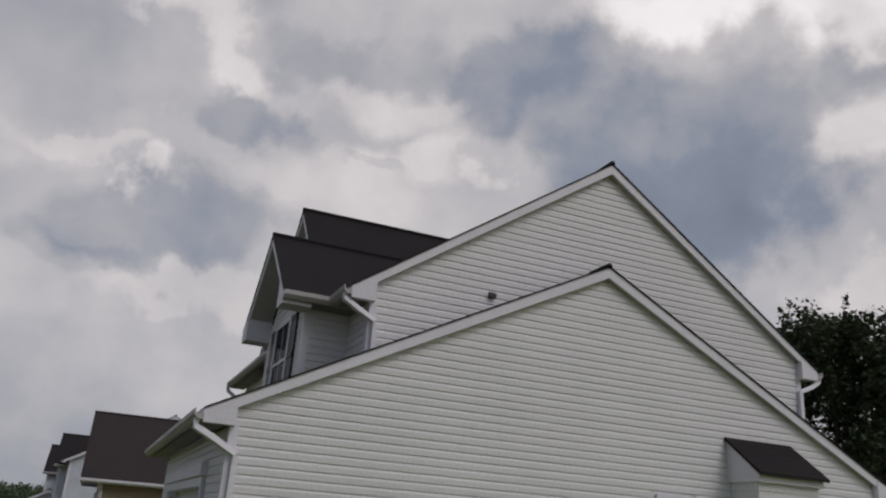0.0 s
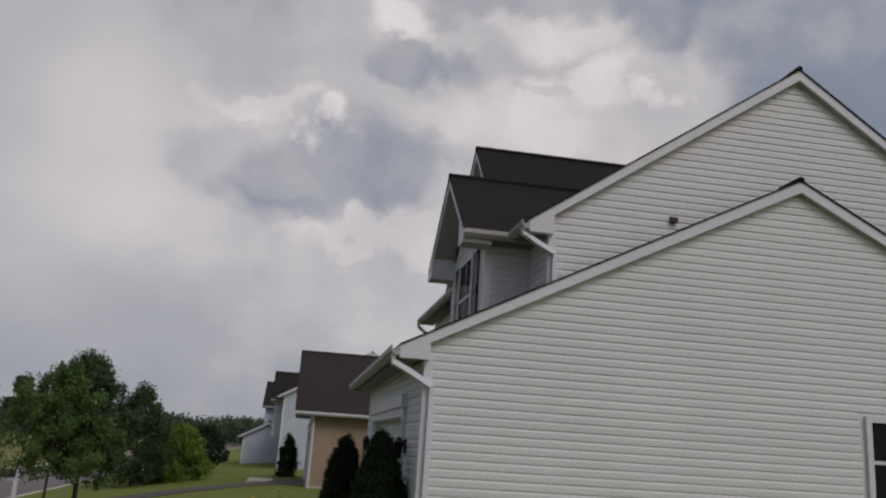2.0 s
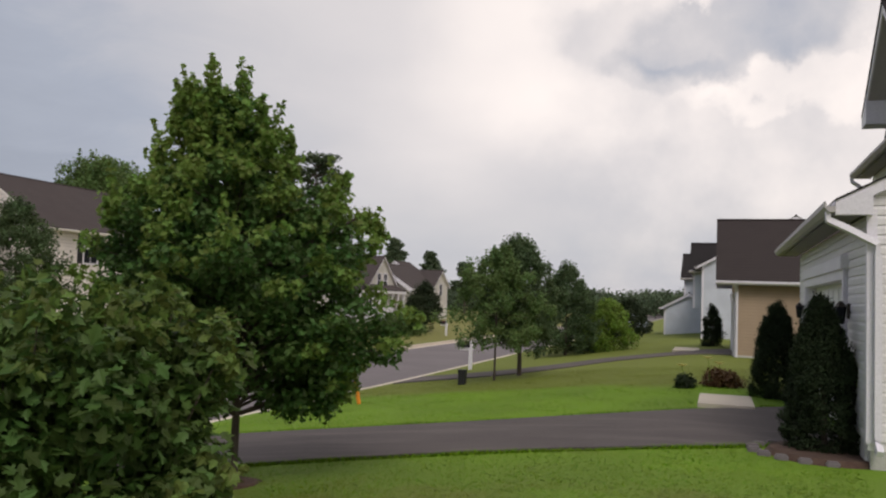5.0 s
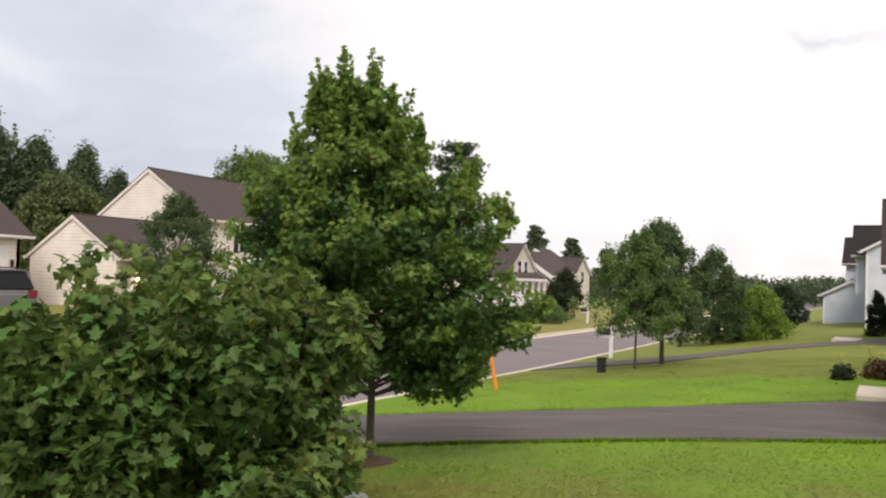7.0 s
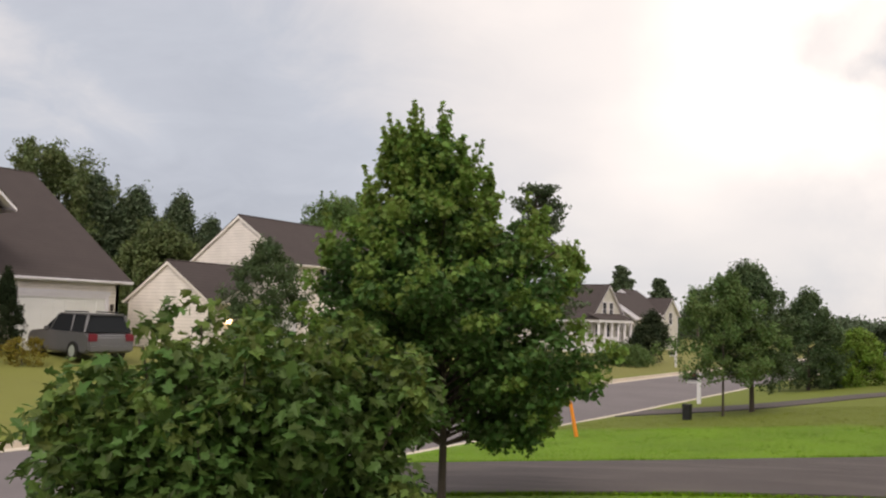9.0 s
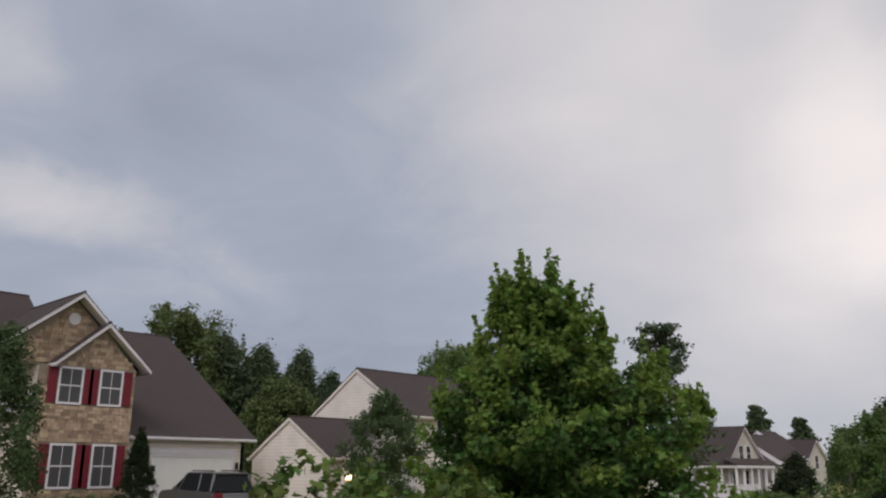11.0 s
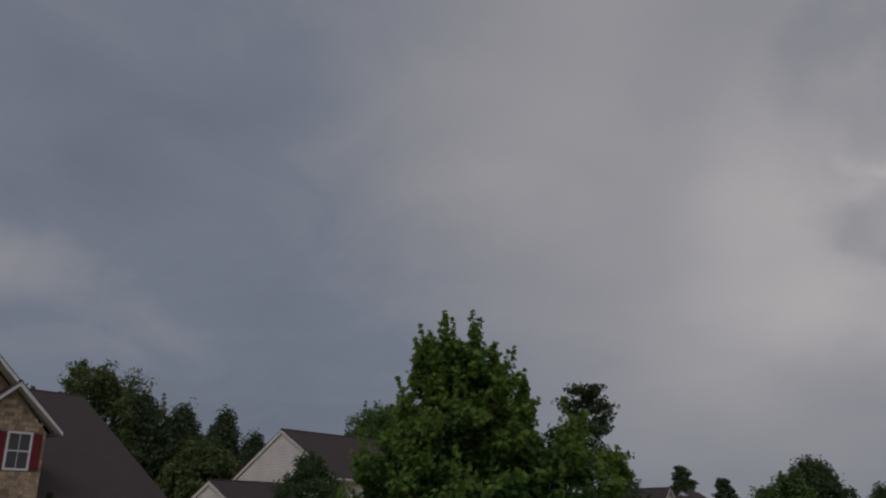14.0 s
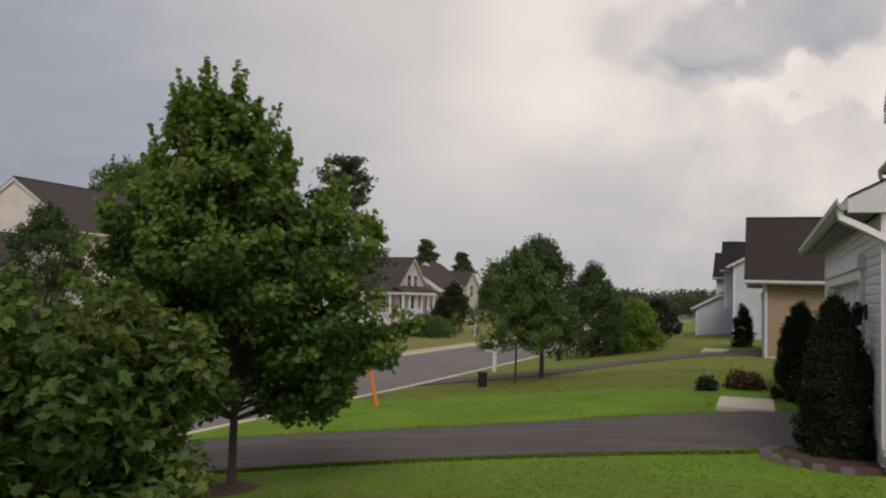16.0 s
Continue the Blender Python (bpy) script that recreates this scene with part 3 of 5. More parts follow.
gable = part("gable_wall", prismed([(GX, GY, -0.05), (12.45, GY, -0.05), (12.45, GY, 2.78), (6.95, GY, 5.66), (GX, GY, 2.78)], (0, 0.18, 0)), VINYL, house, "white lapped vinyl siding")
part("foundation", boxed(GX + 0.03, 12.4, GY + 0.01, GY + 0.3, -0.7, 0.06), FOUNDATION, house, "whitewashed masonry foundation")
boards_on_gable(gable, GY, g_left, g_right, 0.06, 5.60, C, VINYL, skip=((7.78, 8.62, 1.1, 2.43),))
part("corner_post", boxed(GX - 0.022, GX + 0.09, GY - 0.025, GY + 0.09, 0.03, 2.75), TRIM, house)
part("corner_post", boxed(12.38, 12.47, GY - 0.025, GY + 0.09, 0.03, 2.75), TRIM, house)
front = part("front_wall", boxed(GX, GX + 0.18, GY + 0.18, 12.15, -0.4, 2.70), VINYL, house, "white lapped vinyl siding")
part("front_wall", boxed(GX, GX + 0.18, 17.05, 18.7, -0.4, 2.70), VINYL, house, "white lapped vinyl siding")
part("front_wall", boxed(GX, GX + 0.18, 12.15, 17.05, 1.98, 2.70), VINYL, house, "white lapped vinyl siding")
boards_on_front(front, GX, GY + 0.09, 18.7, 0.06, 2.66, C, VINYL, skip=((11.95, 17.25, -1.0, 2.30),))
garage_door(house, "x", GX, 12.15, 17.05, -0.22, 1.98, deep=0.16)
part("foundation", boxed(GX + 0.02, GX + 0.3, GY + 0.3, 12.0, -0.7, 0.06), FOUNDATION, house)
part("foundation", boxed(GX + 0.02, GX + 0.3, 17.2, 18.7, -0.7, 0.06), FOUNDATION, house)
part("far_wall", boxed(GX + 0.18, 12.4, 18.52, 18.7, -0.4, 2.72), VINYL, house)
part("rear_wall", boxed(12.25, 12.43, GY + 0.18, 18.5, -0.4, 2.72), VINYL, house)
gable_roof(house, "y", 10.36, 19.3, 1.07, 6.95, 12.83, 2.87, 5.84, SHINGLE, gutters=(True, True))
# rake returns at the eaves
part("eave_return", prismed([(1.07, 10.365, 2.80), (1.47, 10.365, 3.0), (1.47, 10.365, 2.68), (1.07, 10.365, 2.68)], (0, 0.12, 0)), TRIM, house)
part("eave_return", prismed([(12.83, 10.365, 2.80), (12.43, 10.365, 3.0), (12.43, 10.365, 2.68), (12.83, 10.365, 2.68)], (0, 0.12, 0)), TRIM, house)


def downspout(parent, points):
    part("downspout", tube(bmesh.new(), points, 0.052, 4, True), TRIM, parent, "white square downspout")


downspout(house, [(1.0, 10.44, 2.72), (1.0, 10.44, 2.62), (1.24, 10.43, 2.50), (1.52, 10.43, 2.34), (1.53, 10.43, 2.2), (1.53, 10.43, 0.1), (1.53, 10.40, 0.02), (1.53, 10.28, -0.05)])
window(house, "y", GY, 7.95, 8.47, 1.2, 2.32, cols=1)
# chimney-box bump-out with its own small roof
bump = part("bump_out", boxed(9.32, 10.52, 9.88, GY, -0.3, 2.72), VINYL, house, "white sided bump-out with a small shed roof")
for i in range(24):
    z = 0.06 + i * C
    part("siding_board", boxed(9.32 - 0.012, 10.52 + 0.012, 9.88 - 0.012, GY - 0.02, z, z + 0.07), VINYL, bump)
part("bump_roof", prismed([(9.22, 9.72, 2.84), (10.62, 9.72, 2.84), (10.62, GY, 3.42), (9.22, GY, 3.42)], (0, 0, -0.05)), SHINGLE, house, "small dark shingle shed roof")
part("bump_side", prismed([(9.27, 9.80, 2.70), (9.27, GY, 2.70), (9.27, GY, 3.37), (9.27, 9.80, 2.80)], (1.30, 0, 0)), TRIM, house)
# wall lanterns beside the garage door
for y in (11.75, 17.5):
    lamp = part("wall_lantern", boxed(GX - 0.06, GX - 0.014, y - 0.05, y + 0.05, 1.45, 1.65, bevel=0.01), BRASS, house, "dark metal wall lantern")
    part("lantern_glass", tube(bmesh.new(), [(GX - 0.13, y, 1.38), (GX - 0.13, y, 1.60)], [0.045, 0.07], 6), PANE, lamp)
    part("lantern_cap", tube(bmesh.new(), [(GX - 0.13, y, 1.60), (GX - 0.13, y, 1.68)], [0.085, 0.02], 6), BRASS, lamp)
# the upper storey, set back over the garage
MY, MX = 10.95, 3.22
m_slope = (7.93 - 4.90) / (7.30 - 2.87)


def m_left(z):
    return max(MX, 2.87 + (z - 4.73) / m_slope)


def m_right(z):
    return min(11.40, 11.73 - (z - 4.73) / m_slope)


upper = part("upper_gable_wall", prismed([(MX, MY, 2.4), (11.40, MY, 2.4), (11.40, MY, 4.85), (7.30, MY, 7.72), (MX, MY, 4.85)], (0, 0.18, 0)), VINYL, house, "white lapped vinyl siding")
boards_on_gable(upper, MY, m_left, m_right, 2.5, 7.64, C, VINYL)
for x in (MX, 11.40):
    part("corner_post", boxed(x - 0.03 if x < 5 else x - 0.08, x + 0.08 if x < 5 else x + 0.03, MY - 0.025, MY + 0.1, 2.5, 4.72), TRIM, house)
part("vent_hood", prismed([(5.09, MY - 0.02, 5.11), (5.09, MY - 0.02, 5.21), (5.09, MY - 0.085, 5.17), (5.09, MY - 0.085, 5.11)], (0.11, 0, 0)), BRASS, house, "small dark dryer vent hood")
part("upper_front_wall", boxed(MX, MX + 0.18, MY + 0.18, 21.2, -0.4, 4.75), VINYL, house)
ufw = part("upper_front_siding", boxed(MX - 0.002, MX, MY, 21.2, 2.5, 4.75), VINYL, house)
boards_on_front(ufw, MX - 0.002, MY + 0.1, 11.98, 2.9, 4.72, C, VINYL)
boards_on_front(ufw, MX - 0.002, 15.0, 21.2, 2.9, 4.72, C, VINYL)
part("rear_upper_wall", boxed(11.22, 11.40, MY + 0.18, 21.2, -0.4, 4.75), VINYL, house)
part("far_upper_wall", prismed([(MX, 21.2, -0.4), (11.40, 21.2, -0.4), (11.40, 21.2, 4.85), (7.30, 21.2, 7.72), (MX, 21.2, 4.85)], (0, -0.18, 0)), VINYL, house)
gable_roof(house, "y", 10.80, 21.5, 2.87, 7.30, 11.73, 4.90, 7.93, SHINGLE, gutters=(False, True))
for y0, y1 in ((10.8, 11.75), (15.1, 21.5)):
    prof = [(0.0, -0.16), (-0.07, -0.16), (-0.12, -0.10), (-0.12, -0.035), (-0.105, -0.035), (-0.095, -0.09), (0.0, -0.09)]
    part("gutter", prismed([(2.87 + a, y0, 4.90 + b) for a, b in prof], (0, y1 - y0, 0)), SHADED_EAVE, house)
for x, s in ((2.87, 1), (11.73, -1)):
    part("eave_return", prismed([(x, 10.805, 4.83), (x + 0.37 * s, 10.805, 5.07), (x + 0.37 * s, 10.805, 4.70), (x, 10.805, 4.70)], (0, 0.13, 0)), TRIM, house)
downspout(house, [(2.80, 10.88, 4.76), (2.80, 10.88, 4.68), (3.0, 10.88, 4.56), (3.27, 10.88, 4.42), (3.28, 10.88, 4.3), (3.28, 10.88, 3.4)])
downspout(house, [(11.80, 10.88, 4.76), (11.80, 10.88, 4.68), (11.6, 10.88, 4.56), (11.36, 10.88, 4.46), (11.35, 10.88, 4.3), (11.35, 10.88, 3.0)])
downspout(house, [(2.78, 21.44, 4.76), (2.80, 21.44, 4.66), (3.0, 21.4, 4.5), (3.15, 21.4, 4.36), (3.15, 21.4, 2.0)])
window(house, "x", MX, 18.3, 19.2, 2.9, 4.25, (0.35, SHUTTER))
# nested front gables: the near bay over the garage and the taller one behind it
BX = 2.50
bay_wall = part("bay_front_wall", prismed([(BX, 11.98, 2.9), (BX, 14.82, 2.9), (BX, 14.82, 4.80), (BX, 13.40, 5.98), (BX, 11.98, 4.80)], (0.16, 0, 0)), VINYL, house, "white sided bay with a steep gable")
for i in range(27):
    z = 2.92 + i * C
    h = max(0.0, z - 4.72) * 1.2
    if 1.42 - h > 0.12:
        v = [(BX - 0.014, 11.98 + h, z), (BX - 0.014, 14.82 - h, z), (BX - 0.014, 14.82 - h, z + 0.07), (BX - 0.014, 11.98 + h, z + 0.07), (BX - 0.002, 14.82 - h, z + C), (BX - 0.002, 11.98 + h, z + C), (BX, 11.98 + h, z), (BX, 14.82 - h, z)]
        part("siding_board", (v, [(0, 3, 2, 1), (3, 5, 4, 2), (6, 0, 1, 7)]), VINYL, bay_wall)
bay_side = part("bay_side_wall", boxed(BX + 0.16, MX, 11.98, 12.12, 2.9, 4.78), VINYL, house)
boards_on_gable(bay_side, 11.98, lambda z: BX + 0.03, lambda z: MX, 2.9, 4.74, C, VINYL)
part("corner_post", boxed(BX - 0.025, BX + 0.08, 11.955, 12.05, 2.9, 4.74), TRIM, house)
part("bay_side_wall", boxed(BX + 0.16, MX, 14.68, 14.82, 2.9, 4.78), VINYL, house)
window(house, "x", BX, 12.85, 13.85, 3.45, 4.70, (0.36, SHUTTER), cols=2)
gable_roof(house, "x", 2.05, 5.2, 11.65, 13.40, 15.15, 4.88, 6.28, SHINGLE, gutters=(True, False), ends=(True, False), rake_in=0.44)
for y, s in ((11.65, 1), (15.15, -1)):
    part("eave_return", prismed([(2.055, y, 4.82), (2.055, y + 0.42 * s, 5.14), (2.055, y + 0.42 * s, 4.66), (2.055, y, 4.66)], (0.45, 0, 0)), TRIM, house)
part("gable_peak_wall", prismed([(3.05, 12.9, 4.9), (3.05, 17.7, 4.9), (3.05, 15.3, 7.40)], (0.15, 0, 0)), VINYL, house)
gable_roof(house, "x", 2.88, 7.3, 12.55, 15.3, 18.05, 4.90, 7.60, SHINGLE, gutters=(False, False), ends=(True, False))


# ---- a plain gabled block for neighbouring houses ----
def block(parent, axis, u0, u1, v0, v1, z0, ze, zr, wall, roof, over=0.3, gutters=(True, True), trim=TRIM, rake=0.25):
    """Walls with gable ends and a gable roof; ridge along x or y."""
    at = (lambda u, v, z: (u, v, z)) if axis == "x" else (lambda u, v, z: (v, u, z))
    vm = (v0 + v1) / 2
    k = (zr - ze) / ((v1 - v0) / 2 + over)
    zw, zp = ze + over * k - 0.12, zr - 0.12
    for u, s in ((u0, 1), (u1, -1)):
        part("wall", prismed([at(u, v0, z0), at(u, v1, z0), at(u, v1, zw), at(u, vm, zp), at(u, v0, zw)], at(0.15 * s, 0, 0)), wall, parent)
        for v, q in ((v0, 1), (v1, -1)):
            a, b = sorted((v - 0.02 * q, v + 0.09 * q))
            c, d = sorted((u - 0.02 * s, u + 0.09 * s))
            part("corner_board", boxed(c, d, a, b, z0, ze - 0.05) if axis == "x" else boxed(a, b, c, d, z0, ze - 0.05), trim, parent)
    for v, s in ((v0, 1), (v1, -1)):
        part("wall", prismed([at(u0 + 0.15, v, z0), at(u1 - 0.15, v, z0), at(u1 - 0.15, v, zw), at(u0 + 0.15, v, zw)], at(0, 0.15 * s, 0)), wall, parent)
    gable_roof(parent, axis, u0 - rake, u1 + rake, v0 - over, vm, v1 + over, ze, zr, roof, trim, gutters=gutters, rake_in=rake - 0.01)


# tan house next door, roof ridge across the street line
tan = thing("house", (5, 34, -0.4), "tan-sided house with a steep brown shingle roof and white garage door", "house")
block(tan, "x", 0.36, 12.0, 31.1, 38.1, -0.6, 2.50, 5.05, TAN_SIDING, BROWN_SHINGLE, 0.35, (True, True), rake=0.68)
garage_door(tan, "x", 0.36, 32.0, 36.6, -0.42, 1.75)
downspout(tan, [(0.3, 30.75, 2.35), (0.42, 31.0, 2.1), (0.42, 31.03, -0.4)])
part("foundation", boxed(0.40, 11.9, 31.07, 31.2, -0.9, -0.2), FOUNDATION, tan)
# pale house with a front gable
pale = thing("house", (5, 50, -0.8), "pale grey-white two-storey house with a front gable", "house")
block(pale, "y", 47.5, 58.0, -1.1, 8.5, -1.2, 3.75, 6.6, GREY_SIDING, SHINGLE, 0.3, (True, True))
block(pale, "x", -1.6, 6.0, 48.6, 54.0, 1.4, 3.55, 5.3, GREY_SIDING, SHINGLE, 0.3)
window(pale, "x", -1.1, 49.2, 50.2, -0.4, 1.7, (0.35, SHUTTER))
window(pale, "x", -1.1, 52.0, 53.0, -0.4, 1.7, (0.35, SHUTTER))
far_house = thing("house", (2, 60, -0.8), "pale blue-grey house with a low side wing", "house")
block(far_house, "x", -2.45, 7.0, 57.8, 64.0, -1.2, 3.4, 5.2, GREY_SIDING, SHINGLE, 0.3)
block(far_house, "y", 57.0, 62.5, -3.7, -0.5, -1.2, 1.35, 2.35, GREY_SIDING, SHINGLE, 0.25)
window(far_house, "x", -2.45, 58.6, 59.5, 1.3, 2.7, (0.35, SHUTTER))


# ---- houses across the street ----
STONE = material("tan_fieldstone", (0.36, 0.27, 0.20), 0.9, (0.25, 0.19, 0.145), 1.2, 30.0, 0.7, 0.4)
STONE_DARK = material("mortar", (0.30, 0.25, 0.20), 0.95)
stone = thing("house", (-36, 15, -0.3), "stone-fronted two-storey house with dark red shutters and a garage wing", "house")
SX = -32.0
sf = part("stone_front", prismed([(SX, 11.85, -0.6), (SX, 15.62, -0.6), (SX, 15.62, 5.35), (SX, 14.15, 6.92), (SX, 12.35, 5.3), (SX, 11.85, 5.3)], (-0.2, 0, 0)), STONE_DARK, stone, "tan fieldstone veneer")
part("upper_gable_front", prismed([(SX - 0.35, 9.9, 5.3), (SX - 0.35, 15.9, 5.3), (SX - 0.35, 13.05, 8.0)], (-0.2, 0, 0)), STONE_DARK, stone, "stone gable with a round vent")
part("front_wall", boxed(SX - 2.0, SX - 1.8, 3.0, 11.9, -0.6, 5.4), CREAM_SIDING, stone)
part("side_wall", boxed(SX - 9.0, SX - 0.2, 15.45, 15.62, -0.6, 5.3), CREAM_SIDING, stone)
part("side_wall", boxed(SX - 9.0, SX - 0.2, 11.85, 12.0, -0.6, 5.3), CREAM_SIDING, stone)
gable_roof(stone, "x", SX - 6.0, SX + 0.30, 9.6, 13.05, 16.05, 5.45, 8.25, FAR_SHINGLE, gutters=(False, False), ends=(False, True), rake_in=0.64)
gable_roof(stone, "x", SX - 3.0, SX + 0.45, 12.2, 14.15, 16.08, 5.40, 7.15, FAR_SHINGLE, gutters=(False, False), ends=(False, True), rake_in=0.44)
gable_roof(stone, "y", 2.0, 13.2, SX - 10.9, SX - 6.2, SX - 1.5, 5.5, 9.0, FAR_SHINGLE, ends=(True, False))
part("gable_vent", tube(bmesh.new(), [(SX - 0.35, 13.0, 7.22), (SX - 0.27, 13.0, 7.22)], 0.24, 24), TRIM, stone, "round white gable vent")
for a0, a1, z0, z1 in ((12.62, 13.42, 3.95, 5.22), (14.22, 15.02, 3.95, 5.22), (12.62, 13.42, 0.82, 2.32), (14.22, 15.02, 0.82, 2.32)):
    window(stone, "x", SX, a0, a1, z0, z1, (0.36, RED_SHUTTER), out=1, pane=CURTAIN_PANE)
random.seed(5)
stone_sizes, z = [], -0.5
OPENINGS = ((12.62, 13.42, 3.95, 5.22), (14.22, 15.02, 3.95, 5.22), (12.62, 13.42, 0.82, 2.32), (14.22, 15.02, 0.82, 2.32))
while z < 6.9:
    rise = random.uniform(0.09, 0.19)
    y = 11.88 + random.uniform(-0.15, 0.0)
    while y < 15.6:
        wdt = random.uniform(0.12, 0.42)
        y0, y1, top = max(y, 11.88), min(y + wdt, 15.6), z + rise + random.uniform(-0.02, 0.02)
        c = (y0 + y1) / 2
        lim = 6.78 - 0.92 * abs(c - 14.15)
        hole = any(a0 - 0.47 < c < a1 + 0.47 and z0 - 0.12 < (z + top) / 2 < z1 + 0.12 for a0, a1, z0, z1 in OPENINGS)
        if y1 - y0 > 0.08 and top < max(lim, 5.25) and not hole:
            stone_sizes.append((SX, y0 + 0.006, y1 - 0.006, z + 0.004, top - 0.004))
        y += wdt
    z += rise
z = 5.42
while z < 7.8:
    rise = random.uniform(0.09, 0.19)
    half = (7.88 - z - rise) / 0.94
    y = 13.05 - half
    while y < 13.05 + half:
        wdt = random.uniform(0.12, 0.42)
        stone_sizes.append((SX - 0.35, y + 0.006, min(y + wdt, 13.05 + half) - 0.003, z + 0.004, z + rise - 0.004))
        y += wdt
    z += rise
random.shuffle(stone_sizes)
STONE_BIT = material("fieldstone_piece", (0.46, 0.34, 0.25), 0.9, (0.30, 0.22, 0.165), 2.0, 30.0, 0.8, 0.4, per_object=0.35)
for x, y0, y1, z0, z1 in stone_sizes[:300]:
    part("stone", boxed(x, x + random.uniform(0.02, 0.05), y0, y1, z0, z1), STONE_BIT, sf)
bits = bmesh.new()
for x, y0, y1, z0, z1 in stone_sizes[300:]:
    box(bits, x, x + random.uniform(0.02, 0.05), y0, y1, z0, z1)
tagged(part("stonework", bits, material("fieldstone_rest", (0.46, 0.34, 0.25), 0.9, (0.30, 0.22, 0.165), 2.0, 30.0, 0.8, 0.4, island=0.35), sf), kind="stuff")
# garage wing: long dark slope toward the street
wing = SX - 0.6
part("garage_front", boxed(wing - 0.15, wing, 15.62, 21.4, -0.6, 2.75), CREAM_SIDING, stone, "cream siding")
part("garage_gable", prismed([(wing, 21.4, -0.6), (wing - 17.6, 21.4, -0.6), (wing - 17.6, 21.4, 2.75), (wing - 8.8, 21.4, 8.2), (wing, 21.4, 2.75)], (0, -0.15, 0)), CREAM_SIDING, stone)
gable_roof(stone, "y", 15.4, 21.8, wing - 17.95, wing - 8.8, wing + 0.35, 2.80, 8.46, FAR_SHINGLE, ends=(False, True))
garage_door(stone, "x", wing, 16.85, 20.75, -0.25, 1.98, out=1)
lamp = part("wall_lantern", boxed(wing, wing + 0.12, 21.0, 21.12, 1.45, 1.75, bevel=0.02), BRASS, stone)
part("balcony_rail", boxed(SX - 0.05, SX, 10.4, 11.85, 3.5, 4.3), TRIM, stone)
part("porch_post", boxed(SX - 0.15, SX, 10.3, 10.45, -0.5, 5.3), TRIM, stone)

# cream house beyond it
CREAM_TRIM = material("cream_trim", (0.82, 0.77, 0.73), 0.5, (0.76, 0.71, 0.67), 2.0, 40.0, 0.5, 0.03)
cream = thing("house", (-36, 30, -0.4), "cream-sided two-storey house with a brown roof and low garage wing", "house")
block(cream, "y", 29.9, 38.9, -38.75, -30.65, -0.6, 4.2, 6.95, CREAM_SIDING, FAR_SHINGLE, 0.35, trim=CREAM_TRIM, rake=0.12)
block(cream, "y", 23.75, 30.0, -35.3, -29.4, -0.6, 2.02, 3.92, CREAM_SIDING, FAR_SHINGLE, 0.3, trim=CREAM_TRIM, rake=0.12)
block(cream, "x", -33.0, -29.15, 24.5, 29.7, -0.6, 2.02, 3.7, CREAM_SIDING, FAR_SHINGLE, 0.3, trim=CREAM_TRIM, rake=0.12)
garage_door(cream, "x", -29.15, 25.3, 28.9, -0.45, 1.4, out=1)
window(cream, "x", -30.65, 32.6, 33.5, 2.6, 4.05, (0.3, SHUTTER), out=1)
window(cream, "x", -30.65, 34.7, 35.6, 2.6, 4.05, (0.3, SHUTTER), out=1)
GLOW = bpy.data.materials.new("porch_lamp_glow")
GLOW.use_nodes = True
GLOW.node_tree.nodes["Principled BSDF"].inputs["Emission Color"].default_value = (1.0, 0.75, 0.4, 1)
GLOW.node_tree.nodes["Principled BSDF"].inputs["Emission Strength"].default_value = 4.0
part("porch_lamp", tube(bmesh.new(), [(-29.05, 24.75, 1.05), (-29.05, 24.75, 1.25)], 0.09, 8), GLOW, cream, "lit porch lamp")

# pale house far down the street: gables stepped back from a porch that faces the street
porch = thing("house", (-37, 80, -1.5), "pale house with stepped brown gable roofs and a white front porch", "house")
block(porch, "x", -43.0, -34.4, 75.9, 83.5, -1.6, 2.3, 5.6, PALE_SIDING, FAR_SHINGLE, 0.3, rake=0.3)
window(porch, "x", -34.4, 78.4, 79.3, 2.3, 3.7, out=1)
window(porch, "x", -34.4, 80.1, 81.0, 2.3, 3.7, out=1)
for y in (76.6, 79.0, 82.0):
    window(porch, "x", -34.4, y, y + 1.1, -0.3, 1.4, out=1)
window(porch, "y", 75.9, -36.6, -35.6, -0.3, 1.4)
part("porch_roof", prismed([(-33.0, 74.5, 1.98), (-33.0, 83.6, 1.98), (-34.4, 83.6, 2.55), (-34.4, 74.5, 2.55)], (0, 0, -0.10)), FAR_SHINGLE, porch)
part("porch_roof", prismed([(-33.0, 74.5, 1.98), (-38.0, 74.5, 1.98), (-38.0, 75.9, 2.55), (-34.4, 75.9, 2.55)], (0, 0, -0.10)), FAR_SHINGLE, porch)
part("porch_fascia", boxed(-33.14, -33.02, 74.6, 83.5, 1.62, 1.90), TRIM, porch)
part("porch_fascia", boxed(-38.0, -33.15, 74.58, 74.70, 1.62, 1.90), TRIM, porch)
part("porch_deck", boxed(-34.4, -33.1, 75.95, 83.4, -1.6, -0.75), TRIM, porch)
part("porch_deck", boxed(-38.0, -33.1, 74.65, 75.9, -1.6, -0.75), TRIM, porch)
for k in range(6):
    y = 74.75 + k * 1.66
    part("porch_post", boxed(-33.32, -33.12, y, y + 0.2, -0.75, 1.62), TRIM, porch)
    if k < 5 and k != 3:
        part("porch_rail", boxed(-33.26, -33.18, y + 0.2, y + 1.66, 0.08, 0.18), TRIM, porch)
        for q in range(7):
            part("baluster", boxed(-33.25, -33.19, y + 0.36 + q * 0.19, y + 0.42 + q * 0.19, -0.75, 0.08), TRIM, porch)
